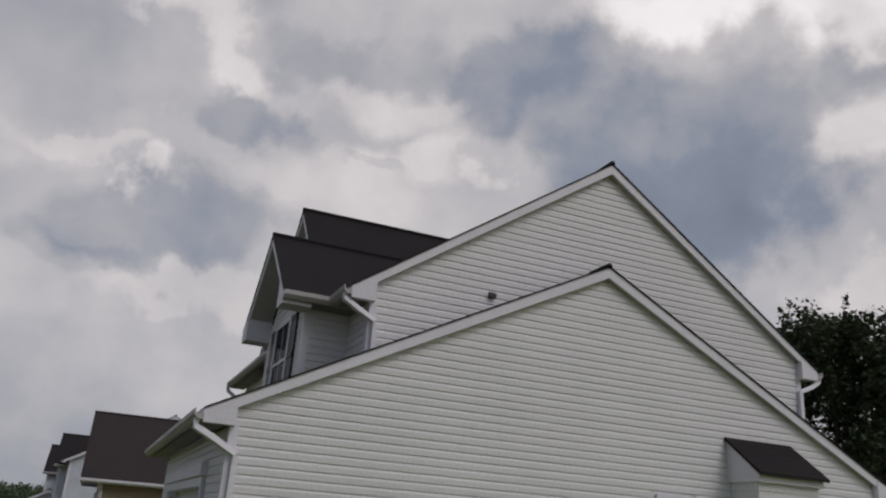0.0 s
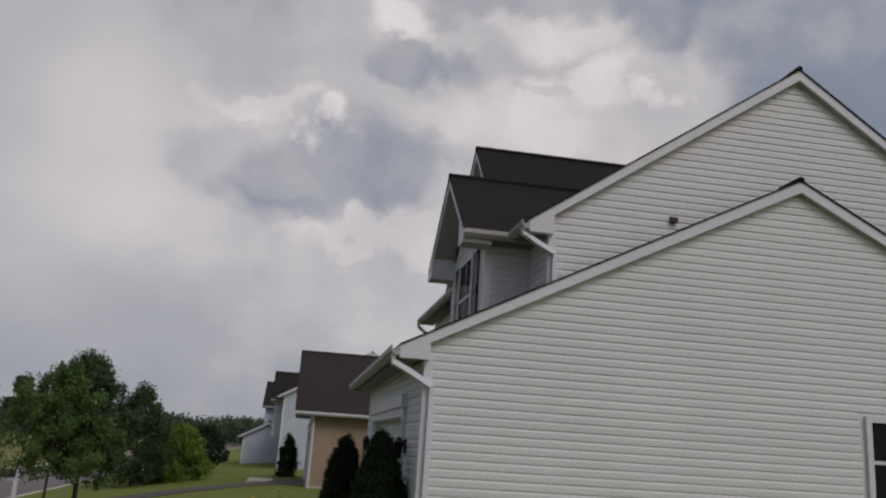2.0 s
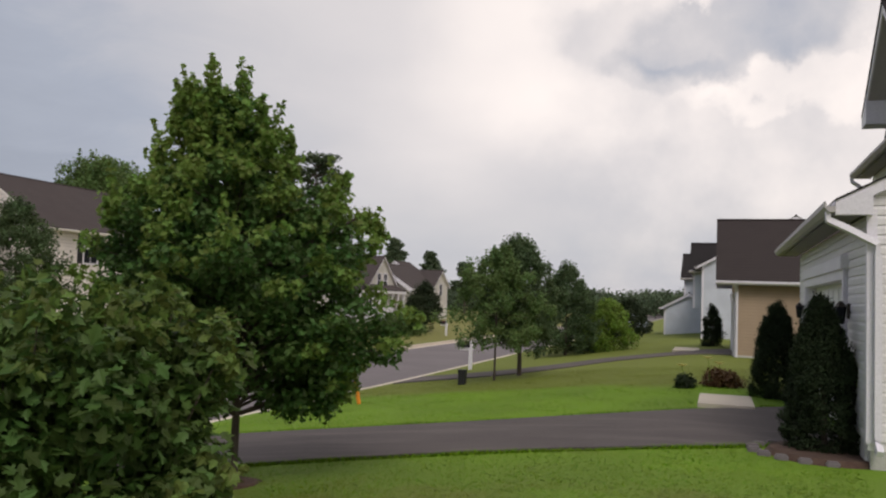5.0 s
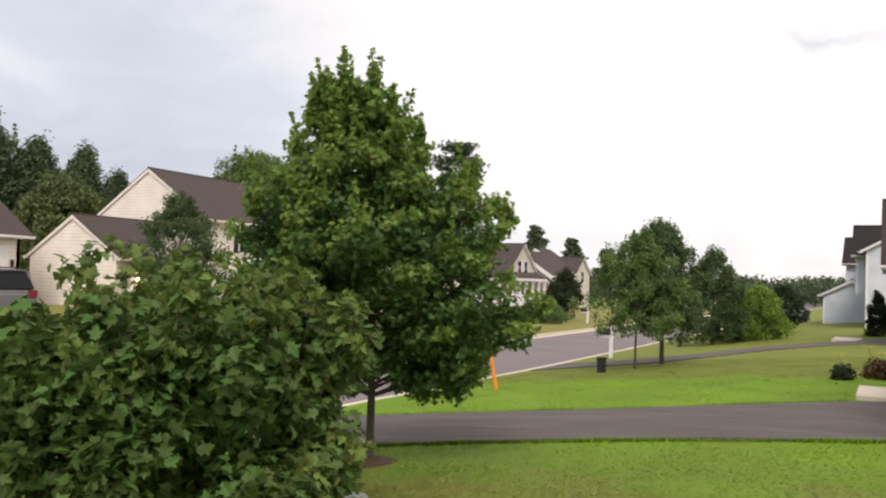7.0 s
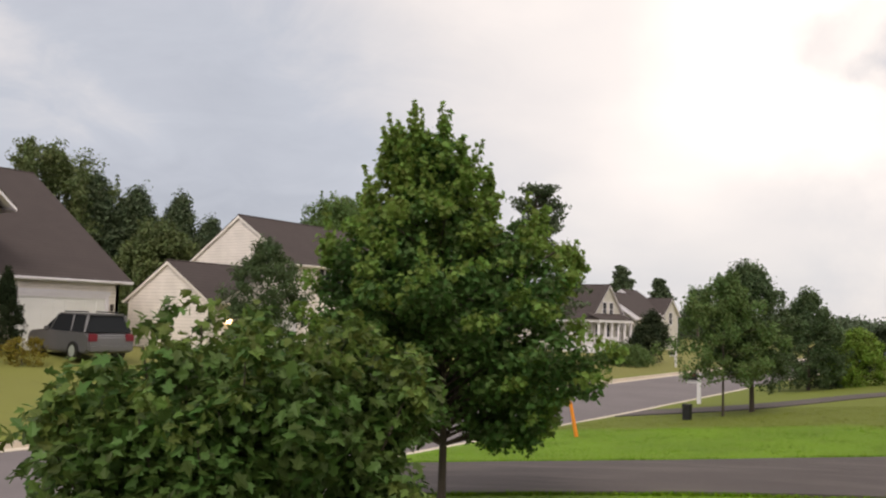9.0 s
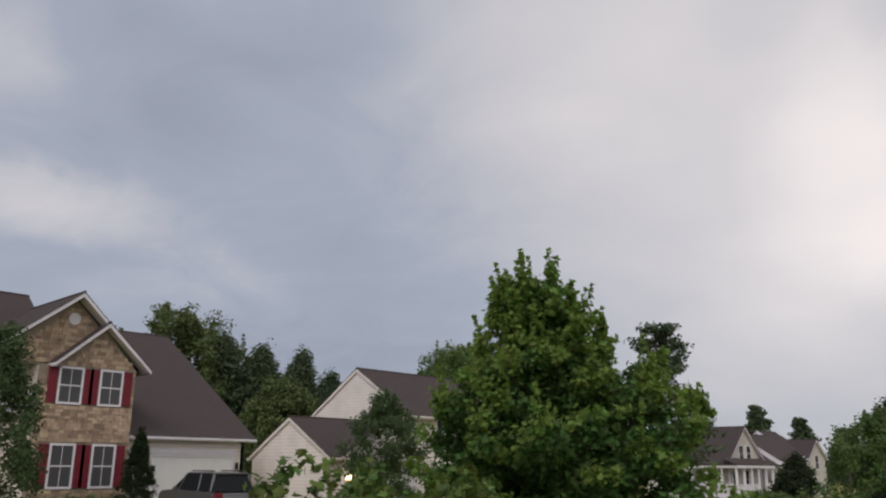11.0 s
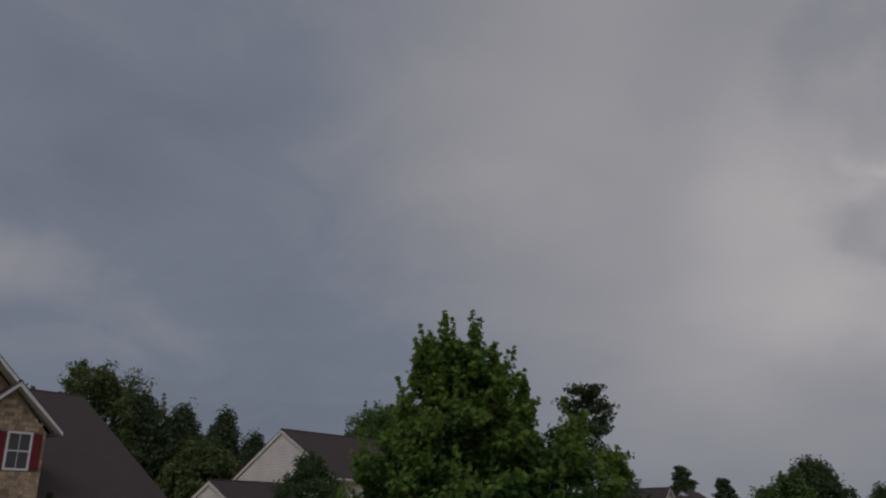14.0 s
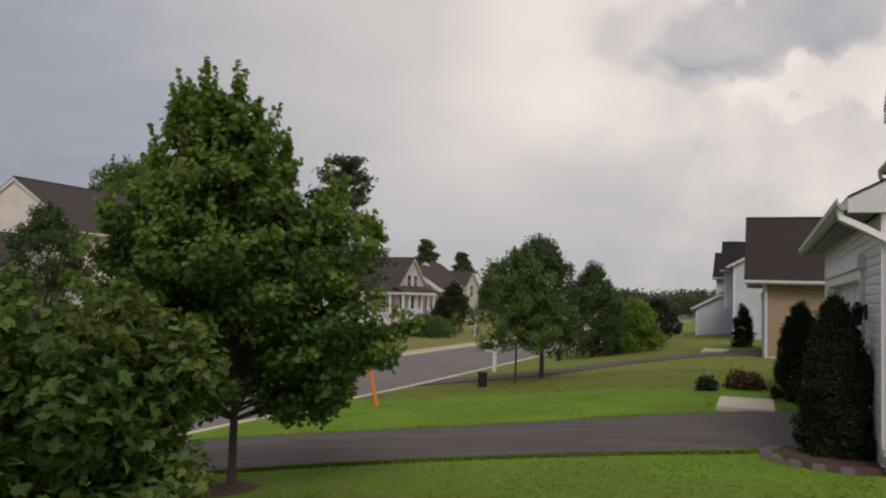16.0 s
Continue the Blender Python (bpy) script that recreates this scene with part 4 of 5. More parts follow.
for k in range(3):
    x = -34.75 - 1.5 * k
    part("porch_post", boxed(x, x + 0.2, 74.72, 74.92, -0.75, 1.62), TRIM, porch)
    part("porch_rail", boxed(x + 0.2, x + 1.42, 74.78, 74.86, 0.08, 0.18), TRIM, porch)
    for q in range(6):
        part("baluster", boxed(x + 0.36 + q * 0.19, x + 0.42 + q * 0.19, 74.79, 74.85, -0.75, 0.08), TRIM, porch)
for y0, y1, xr, half, ze, zr in ((84.4, 91.9, -37.0, 4.4, 2.28, 5.13), (92.4, 97.0, -38.1, 4.1, 2.94, 5.71)):
    block(porch, "y", y0, y1, xr - half + 0.3, xr + half - 0.3, -1.6, ze, zr, PALE_SIDING, FAR_SHINGLE, 0.3, rake=0.35)
    part("rake_board", prismed([(xr, y0 - 0.38, zr), (xr + half, y0 - 0.38, ze), (xr + half, y0 - 0.38, ze - 0.5), (xr, y0 - 0.38, zr - 0.5)], (0, 0.02, 0)), TRIM, porch, "broad white rake board")
block(porch, "x", -38.0, -33.7, 94.3, 99.7, -1.6, 2.7, 4.8, PALE_SIDING, FAR_SHINGLE, 0.3, rake=0.3)
window(porch, "x", -33.7, 96.5, 97.5, 1.6, 3.0, out=1)


# ---- plants ----
def leaf_cloud(rng, centres, radii, counts, size, lobed=True, squash=1.0, up=0.5):
    """Leaves scattered in clumps: each a small folded blade of its own."""
    n = int(sum(counts))
    idx = np.repeat(np.arange(len(centres)), counts)
    d = rng.normal(size=(n, 3))
    d /= np.linalg.norm(d, axis=1)[:, None]
    r = rng.random(n) ** 0.45
    pos = np.asarray(centres)[idx] + d * np.array([1, 1, squash]) * (r * np.asarray(radii)[idx])[:, None]
    nrm = d * 0.6 + rng.normal(size=(n, 3)) * 0.6 + np.array([0, 0, up])
    nrm /= np.linalg.norm(nrm, axis=1)[:, None]
    a = np.cross(nrm, rng.normal(size=(n, 3)))
    a /= np.linalg.norm(a, axis=1)[:, None]
    b = np.cross(nrm, a)
    s = size * (0.65 + 0.7 * rng.random(n))
    if lobed:
        half = [(-0.22, 0.34, 0.05), (-0.14, 0.20, 0.03), (0.14, 0.50, 0.09), (0.16, 0.20, 0.03), (0.36, 0.18, 0.02)]
        shape = [(-0.40, 0, 0), (0.62, 0, -0.08)] + half + [(p, -q, w) for p, q, w in half]
        fs = [(0, 1, 6, 5, 4, 3, 2), (0, 7, 8, 9, 10, 11, 1)]
    else:
        shape = [(-0.5, 0, 0), (0.0, 0.30, 0.06), (0.5, 0, -0.04), (0.0, -0.30, 0.06)]
        fs = [(0, 2, 1), (0, 3, 2)]
    k = len(shape)
    v = np.empty((n, k, 3))
    for i, (p, q, w) in enumerate(shape):
        v[:, i] = pos + (a * p + b * q + nrm * w) * s[:, None]
    base = (np.arange(n) * k)[:, None]
    f = np.concatenate([base + np.array(t)[None] for t in fs])
    return v.reshape(-1, 3).tolist(), f.tolist()


def profile_at(profile, t):
    for (t0, r0), (t1, r1) in zip(profile, profile[1:]):
        if t <= t1:
            return r0 + (r1 - r0) * (t - t0) / (t1 - t0)
    return profile[-1][1]


def tree(name, at, height, bare, profile, leaf, leaf_size, clumps, per, seed, label, trunk_r=0.07, lobed=True, clump_r=0.26, spikes=0, group="", category="tree", shell=0.45, limbs=10, tip=(0.0, 0.0), leaders=()):
    """A tree: tapered trunk with limbs, and a crown of separate leaves in clumps. profile gives the crown's radius from its foot (0) to its top (1)."""
    rng = np.random.default_rng(seed)
    z0 = ground_z(at[0], at[1]) - 0.03
    base = Vector((at[0], at[1], z0))
    t = thing(name, base, label, category, group)
    bm = bmesh.new()
    top = height * 0.93
    lean = rng.normal(size=2) * 0.02 * height + np.array(tip)
    def stem(h):
        return base + Vector((lean[0] * (h / height) ** 2, lean[1] * (h / height) ** 2, h))
    hs = [0, 0.06, bare * 0.5, bare, bare + (top - bare) * 0.35, bare + (top - bare) * 0.7, top]
    tube(bm, [stem(h) for h in hs], [trunk_r * 1.6, trunk_r * 1.15, trunk_r, trunk_r * 0.92, trunk_r * 0.6, trunk_r * 0.35, 0.008], 9)
    crown_h = height - bare
    for i in range(limbs):
        h = bare + crown_h * (0.02 + 0.75 * i / limbs)
        ang = i * 2.4 + rng.random()
        r = profile_at(profile, (h - bare) / crown_h + 0.12) * 0.85
        p0 = stem(h)
        out = Vector((math.cos(ang), math.sin(ang), 0))
        tube(bm, [p0, p0 + out * r * 0.45 + Vector((0, 0, 0.14 * crown_h * 0.6)), p0 + out * r + Vector((0, 0, 0.14 * crown_h))], [trunk_r * 0.42 * (1 - 0.6 * i / limbs), trunk_r * 0.25, 0.006], 5)
    for (dx, dy), h, r in leaders:
        p0 = stem(bare + crown_h * 0.45)
        tube(bm, [p0, base + Vector((dx * 0.75, dy * 0.75, bare + crown_h * 0.65)), base + Vector((dx, dy, h))], [trunk_r * 0.5, trunk_r * 0.3, 0.005], 5)
    part("trunk", bm, BARK, t)
    cs, rs, ns = [], [], []
    for (dx, dy), h, r in leaders:
        for k in range(46):
            u = 0.55 + 0.45 * k / 45
            wid = r * (1.25 - u) * 1.9 * (0.4 + 0.6 * rng.random())
            ang = rng.random() * 6.283
            cs.append((base.x + dx + math.cos(ang) * wid, base.y + dy + math.sin(ang) * wid, base.z + bare + (h - bare) * u))
            rs.append(clump_r * (1.25 - 0.75 * u))
            ns.append(int(per * 0.34 * (1.4 - u)))
    for i in range(clumps):
        u = (i + rng.random()) / clumps
        u = u ** 0.85
        ang = rng.random() * 6.283
        wob = 1 + 0.20 * math.sin(3 * ang + 9 * u + seed) + 0.14 * math.sin(5 * ang - 14 * u)
        r = profile_at(profile, u) * wob * (shell + (1 - shell) * rng.random() ** 0.6)
        c = stem(bare + crown_h * u)
        cs.append((c.x + math.cos(ang) * r, c.y + math.sin(ang) * r, c.z + rng.normal() * 0.05 * crown_h))
        rs.append(clump_r * (0.6 + 0.7 * rng.random()))
        ns.append(int(per * (0.5 + rng.random()) * (0.6 if u > 0.72 and spikes > 40 else 1.0)))
    for i in range(spikes):
        ang, rr = rng.random() * 6.283, 0.45 + 0.6 * rng.random()
        u = 0.62 + 0.36 * rng.random()
        c = stem(bare + crown_h * u)
        r = profile_at(profile, u) * rr
        for k in range(5):
            cs.append((c.x + math.cos(ang) * r, c.y + math.sin(ang) * r, c.z + 0.02 * crown_h + k * 0.030 * crown_h))
            rs.append(clump_r * (0.42 - 0.06 * k))
            ns.append(int(per * 0.16))
    part("crown", leaf_cloud(rng, cs, rs, ns, leaf_size, lobed), leaf, t)
    return t


MX0, MY0 = -5.33, 7.88


def maple(at, height, bare, profile, seed, label, leaders, trunk_r=0.047):
    """A young maple: limbs rise from the trunk and carry flat sprays of leaves in tiers, with upright shoots at the top."""
    rng = np.random.default_rng(seed)
    base = Vector((*at, ground_z(*at) - 0.03))
    t = thing("maple_tree", base, label, "tree")
    crown_h = height - bare
    def stem(h):
        k = max(h - bare, 0.0) / crown_h
        return base + Vector((-0.36 * k * k, -0.20 * k * k, h))
    bm = bmesh.new()
    tube(bm, [stem(h) for h in (0, 0.06, bare * 0.5, bare, bare + crown_h * 0.35, bare + crown_h * 0.7, height * 0.97)],
         [trunk_r * 1.6, trunk_r * 1.15, trunk_r, trunk_r * 0.92, trunk_r * 0.65, trunk_r * 0.35, 0.006], 9)
    part("trunk", bm, BARK, t)
    cs, rs, ns = [], [], []
    for (dx, dy), top, wide in leaders:
        p0, p1 = stem(bare + crown_h * 0.40), base + Vector((dx, dy, top))
        pm = base + Vector((dx * 0.8, dy * 0.8, bare + crown_h * 0.62))
        part("limb", tube(bmesh.new(), [p0, pm, p1], [trunk_r * 0.55, trunk_r * 0.35, 0.005], 6), BARK, t)
        for k in range(34):
            u = k / 33
            c = pm.lerp(p1, u)
            a, w = rng.random() * 6.283, wide * (1.05 - u) * (0.35 + 0.65 * rng.random())
            cs.append((c.x + math.cos(a) * w, c.y + math.sin(a) * w, c.z))
            rs.append(0.17 - 0.12 * u)
            ns.append(int(20 - 14 * u))
    ys_, yr_, yn_ = list(cs), list(rs), [int(k * 1.3) for k in ns]
    cs, rs, ns = [], [], []
    n = 118
    for i in range(n):
        u = 0.02 + 0.95 * ((i + rng.random()) / n) ** 0.92
        ang = i * 2.39996 + rng.normal() * 0.3
        out = Vector((math.cos(ang), math.sin(ang), 0))
        reach = profile_at(profile, u) * (0.62 + 0.48 * rng.random())
        rise = (0.25 + 0.45 * u) * reach
        p1 = stem(bare + crown_h * u) + out * reach
        p0 = stem(max(bare * 0.95, bare + crown_h * u - rise))
        pm = p0.lerp(p1, 0.5) + Vector((0, 0, 0.10 * reach))
        part("limb", tube(bmesh.new(), [p0, pm, p1], [0.020 * (1.2 - u), 0.012, 0.004], 5), BARK, t)
        side = Vector((-out.y, out.x, 0))
        steps = max(3, int(reach / 0.17))
        for k in range(steps):
            q = 0.34 + 0.66 * (k + 0.5) / steps
            c = p0.lerp(pm, q * 2) if q < 0.5 else pm.lerp(p1, q * 2 - 1)
            c = c + side * rng.normal() * 0.15 * (0.4 + q)
            cs.append((c.x, c.y, c.z + rng.normal() * 0.08))
            rs.append(0.23 if q < 0.85 else 0.17)
            ns.append(int(58 if u < 0.7 else 40))
        # the outer twigs end in rosettes of lighter green leaves
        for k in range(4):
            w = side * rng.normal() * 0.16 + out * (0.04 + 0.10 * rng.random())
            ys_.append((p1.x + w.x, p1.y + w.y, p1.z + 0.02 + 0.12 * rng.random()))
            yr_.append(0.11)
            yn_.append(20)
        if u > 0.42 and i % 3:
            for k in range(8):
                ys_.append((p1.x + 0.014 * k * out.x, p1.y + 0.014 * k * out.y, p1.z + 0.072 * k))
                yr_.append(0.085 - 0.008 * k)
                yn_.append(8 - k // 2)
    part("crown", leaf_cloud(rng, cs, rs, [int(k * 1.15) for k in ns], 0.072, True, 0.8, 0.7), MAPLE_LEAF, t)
    part("young_growth", leaf_cloud(rng, ys_, yr_, yn_, 0.070, True, 0.9, 0.5), MAPLE_TIP_LEAF, t, "lighter green leaves at the twig ends")
    return t


maple((MX0, MY0), 4.5, 0.86, [(0, 1.0), (0.10, 1.50), (0.27, 1.84), (0.47, 1.56), (0.63, 1.06), (0.77, 0.70), (0.90, 0.36), (1.0, 0.08)], 11,
      "young maple tree with a full green crown in a mulch ring", (((0.10, 0.06), 4.45, 0.20), ((-0.72, -0.42), 4.55, 0.22), ((-0.58, -0.32), 4.62, 0.18), ((-0.12, -0.06), 4.85, 0.17), ((0.98, 0.60), 3.62, 0.17), ((1.40, 0.80), 2.9, 0.2), ((-1.3, -0.75), 2.9, 0.2), ((-0.34, -0.20), 4.45, 0.16), ((0.40, 0.25), 4.0, 0.16), ((0.02, -0.2), 4.6, 0.14)))
ring = bmesh.new()
for k in range(3):
    r0 = (0.36, 0.25, 0.12)[k]
    tube(ring, [(MX0, MY0, ground_z(MX0, MY0) - 0.05), (MX0, MY0, ground_z(MX0, MY0) + (0.02, 0.05, 0.08)[k])], [r0 + 0.14, r0], 24)
tagged(part("mulch_ring", ring, MULCH, None), "dark mulch mounded round the maple's trunk", "mulch")

# broad-leaved shrub near the camera
rng = np.random.default_rng(4)
sx, sy = -4.47, 4.06
sz = ground_z(sx, sy)
shrub = thing("shrub", (sx, sy, sz), "large bushy maple shrub with broad green leaves", "shrub")
cs, rs, ns, tips = [], [], [], []
for i in range(47):
    low = i >= 38
    ang, rr = (0.55 + rng.normal() * 0.6, 1.0 + 0.28 * rng.random()) if low else (rng.random() * 6.283, 1.45 * rng.random() ** 0.55)
    foot = Vector((sx + math.cos(ang) * rr * 0.15, sy + math.sin(ang) * rr * 0.15, sz))
    hgt = 0.42 + 0.5 * rng.random() if low else (1.92 - 0.62 * (rr / 1.55) ** 2) * (0.80 + 0.28 * rng.random())
    tip = Vector((sx + math.cos(ang) * rr, sy + math.sin(ang) * rr, sz + hgt))
    mid_p = foot.lerp(tip, 0.5) + Vector((math.cos(ang) * 0.15, math.sin(ang) * 0.15, 0.22 if low else -0.1))
    part("stem", tube(bmesh.new(), [foot, mid_p, tip], [0.022, 0.014, 0.005], 5), BARK, shrub)
    for k in range(9):
        p = mid_p.lerp(tip, k / 7.5) if k > 1 else foot.lerp(mid_p, 0.45 + 0.3 * k)
        cs.append((p.x + rng.normal() * 0.13, p.y + rng.normal() * 0.13, p.z + rng.normal() * 0.06))
        rs.append((0.17, 0.22)[k] if k < 2 else 0.26 if k < 7 else 0.12)
        ns.append((20, 36)[k] if k < 2 else 66 if k < 7 else 16)
    # each stem tip carries a few clumps of lighter green leaves
    for k in range(3):
        tips.append((tip.x + rng.normal() * 0.10, tip.y + rng.normal() * 0.10, tip.z + 0.06 * k))
part("leaves", leaf_cloud(rng, cs, rs, ns, 0.092, True, 0.85, 0.8), SHRUB_LEAF, shrub)
part("young_leaves", leaf_cloud(rng, tips, [0.12] * len(tips), [15] * len(tips), 0.085, True, 0.9, 0.6), SHRUB_TIP, shrub, "lighter green leaves at the stem tips")

# street trees further along
tree("street_tree", (-5.97, 24.3), 4.1, 1.0, [(0, 0.75), (0.2, 1.15), (0.5, 1.12), (0.8, 0.75), (1.0, 0.15)], PEAR_LEAF, 0.085, 270, 95, 22, "dense dark-green oval street tree", 0.065, False, 0.26, 10, "trees along the kerb")
tree("street_tree", (-6.3, 22.6), 3.7, 0.95, [(0, 0.9), (0.2, 1.4), (0.45, 1.38), (0.75, 0.9), (1.0, 0.15)], STREET_LEAF, 0.085, 200, 75, 21, "slender young tree with pale green leaves", 0.032, False, 0.24, 12, "trees along the kerb")
tree("street_tree", (-6.6, 35.7), 3.8, 0.3, [(0, 0.9), (0.25, 1.35), (0.6, 1.15), (0.85, 0.7), (1.0, 0.2)], PEAR_LEAF, 0.10, 230, 85, 23, "dense dark-green oval street tree", 0.07, False, 0.28, 6, "trees along the kerb")
tree("hedge_bush", (-5.1, 37.5), 2.2, 0.1, [(0, 1.0), (0.3, 1.3), (0.6, 1.0), (1.0, 0.2)], LIME_LEAF, 0.11, 170, 75, 24, "lime-green rounded bush by the kerb", 0.05, False, 0.3, 5, category="bush")
tree("hedge_bush", (-6.2, 38.6), 1.9, 0.1, [(0, 1.3), (0.4, 1.5), (1.0, 0.3)], DARK_LEAF, 0.11, 110, 70, 25, "dark green spreading bush with pale flowers", 0.05, False, 0.3, 0, category="bush")
tree("yard_tree", (-4.6, 44.0), 2.3, 0.6, [(0, 0.8), (0.4, 1.2), (1.0, 0.2)], DARK_LEAF, 0.12, 100, 70, 26, "small flowering tree in a front yard", 0.05, False, 0.3, 3)
tree("yard_tree", (-22.6, 60.8), 3.6, 0.6, [(0, 0.85), (0.3, 1.35), (0.7, 0.9), (1.0, 0.2)], DARK_LEAF, 0.2, 150, 70, 27, "dark rounded tree before the porch house", 0.1, False, 0.5, 4)
tree("yard_tree", (-27.2, 25.3), 5.0, 0.6, [(0, 1.3), (0.3, 1.95), (0.6, 1.7), (1.0, 0.4)], PEAR_LEAF, 0.12, 260, 80, 28, "dense dark-green oval tree before the cream house", 0.08, False, 0.36, 6)
tree("yard_tree", (-27.5, 9.0), 5.8, 0.8, [(0, 1.2), (0.3, 1.7), (0.6, 1.4), (1.0, 0.3)], PEAR_LEAF, 0.12, 230, 80, 29, "dense dark-green oval tree before the stone house", 0.08, False, 0.36, 6)
tree("hedge_bush", (-21.3, 51.7), 1.35, 0.05, [(0, 1.5), (0.5, 1.7), (1.0, 0.5)], PALE_LEAF, 0.13, 90, 60, 30, "rounded green bush on the far lawn", 0.05, False, 0.36, 0, category="bush")
tree("hedge_bush", (-21.7, 54.4), 1.3, 0.05, [(0, 1.3), (0.5, 1.5), (1.0, 0.5)], PALE_LEAF, 0.13, 70, 60, 31, "rounded green bush on the far lawn", 0.05, False, 0.36, 0, category="bush")
# clipped evergreen columns at the garage
for (x, y), h, r, s in (((1.07, 11.32), 1.9, 0.40, 41), ((0.92, 17.7), 1.80, 0.44, 42)):
    tree("arborvitae", (x, y), h, 0.02, [(0, r * 0.85), (0.22, r), (0.5, r * 0.90), (0.7, r * 0.68), (0.88, r * 0.40), (1.0, r * 0.12)], ARBOR, 0.032, 900, 90, s, "dense dark evergreen arborvitae beside the garage", 0.05, False, 0.09, 0, "evergreens at the garage", "shrub", 0.80, 6)
tree("arborvitae", (-0.45, 38.4), 1.7, 0.02, [(0, 0.36), (0.3, 0.4), (0.8, 0.24), (1.0, 0.08)], ARBOR, 0.07, 160, 70, 43, "small dark evergreen at the tan house", 0.05, False, 0.15, 0, "evergreens at the garage", "shrub", 0.7, 5)
tree("evergreen", (-30.2, 15.2), 2.9, 0.02, [(0, 0.6), (0.2, 0.66), (0.7, 0.36), (1.0, 0.05)], ARBOR, 0.07, 420, 60, 44, "narrow pointed evergreen before the garage wing", 0.05, False, 0.15, 0, "", "shrub", 0.7, 5)
for (x, y), h, r, mt, s, lb in (((-30.3, 13.3), 0.75, 0.9, WOOD_LEAF, 45, "low clipped green hedge bush"), ((-30.3, 11.9), 0.7, 0.8, WOOD_LEAF, 46, "low clipped green hedge bush"), ((-30.3, 14.7), 0.7, 0.8, WOOD_LEAF, 47, "low clipped green hedge bush"),
                                 ((-27.6, 14.6), 0.9, 0.75, GOLD_LEAF, 48, "golden-green rounded bush beside the driveway"), ((-0.13, 19.5), 0.31, 0.43, RUSSET, 49, "low russet shrub with pale blooms"), ((-0.9, 18.7), 0.2, 0.12, DARK_LEAF, 50, "small dark green plant in the lawn")):
    tree("low_bush", (x, y), h, 0.02, [(0, r * 0.9), (0.5, r), (1.0, r * 0.6)], mt, 0.07, 70, 36, s, lb, 0.03, False, 0.16, 0, "", "bush", 0.5, 5)


def pine(at, height, bare, spread, seed, label, whorls=9, dist_leaf=0.34, clump=0.0):
    rng = np.random.default_rng(seed)
    z0 = ground_z(*at)
    base = Vector((at[0], at[1], z0))
    t = thing("pine_tree", base, label, "tree", "pines")
    bm = bmesh.new()
    tube(bm, [base, base + Vector((0, 0, bare)), base + Vector((0, 0, height))], [0.22, 0.17, 0.03], 7)
    cs, rs, ns = [], [], []
    for w in range(whorls):
        u = w / (whorls - 1)
        h = bare + (height - bare) * u
        for k in range(4 + int(3 * rng.random())):
            ang = rng.random() * 6.283
            r = spread * (1 - 0.72 * u) * (0.55 + 0.5 * rng.random())
            p0 = base + Vector((0, 0, h))
            p1 = p0 + Vector((math.cos(ang) * r, math.sin(ang) * r, 0.25 + 0.3 * rng.random()))
            tube(bm, [p0, p1], [0.05, 0.012], 4)
            for q in (0.55, 0.8, 1.0):
                c = p0.lerp(p1, q)
                cs.append((c.x, c.y, c.z + 0.1))
                rs.append(clump or 0.55 * spread / 2.6)
                ns.append(44)
    part("trunk", bm, BARK, t)
    part("crown", leaf_cloud(rng, cs, rs, ns, dist_leaf, False, 0.55), PINE_NEEDLE, t)


pine((-22.85, 42.3), 9.9, 2.4, 4.2, 61, "tall dark pine behind the maple", 15, 0.22, 0.55)
pine((-57.6, 140.0), 12.6, 8.6, 2.6, 62, "distant pine with a high rounded head", 6, 0.5, 0.9)
pine((-50.4, 140.0), 10.2, 6.5, 2.4, 63, "distant pine with a high rounded head", 6, 0.5, 0.9)
pine((-43.8, 140.0), 8.3, 4.0, 2.6, 64, "distant pine with a high rounded head", 6, 0.5, 0.9)
for (x, y), h, s in (((-56.0, 38.0), 11.2, 65), ((-54.5, 40.8), 10.5, 66), ((-52.0, 42.0), 8.6, 67), ((-58.5, 35.5), 11.4, 68)):
    tree("woodland_conifer", (x, y), h, 1.5, [(0, 1.8), (0.25, 2.5), (0.55, 2.0), (0.8, 1.15), (1.0, 0.2)], PINE_NEEDLE, 0.22, 230, 85, s, "tall dark conifer behind the houses", 0.2, False, 0.7, 14, "woodland trees")
BIG = [(0, 1.6), (0.25, 3.0), (0.6, 3.3), (0.85, 2.4), (1.0, 0.8)]
for (x, y), h, k, mt, s in (((-60.0, 32.0), 13.6, 1.3, WOOD_LEAF, 71), ((-62.0, 36.0), 13.2, 1.3, WOOD_LEAF, 72), ((-57.0, 46.0), 8.5, 1.0, WOOD_LEAF, 73), ((-51.0, 36.5), 7.5, 0.9, WOOD_LEAF, 74),
                            ((-49.0, 53.0), 12.7, 1.1, STREET_LEAF, 75), ((-52.0, 58.0), 13.6, 1.1, STREET_LEAF, 76), ((-45.0, 56.0), 12.0, 1.0, STREET_LEAF, 77), ((-61.0, 26.0), 11.5, 1.1, WOOD_LEAF, 78), ((-60.0, 40.0), 10.0, 1.1, DARK_LEAF, 79)):
    tree("woodland_tree", (x, y), h, h * 0.18, [(a, b * k) for a, b in BIG], mt, 0.27, 240, 80, s, "tall broad-crowned tree behind the houses", 0.2, False, 0.75, 5, "woodland trees")
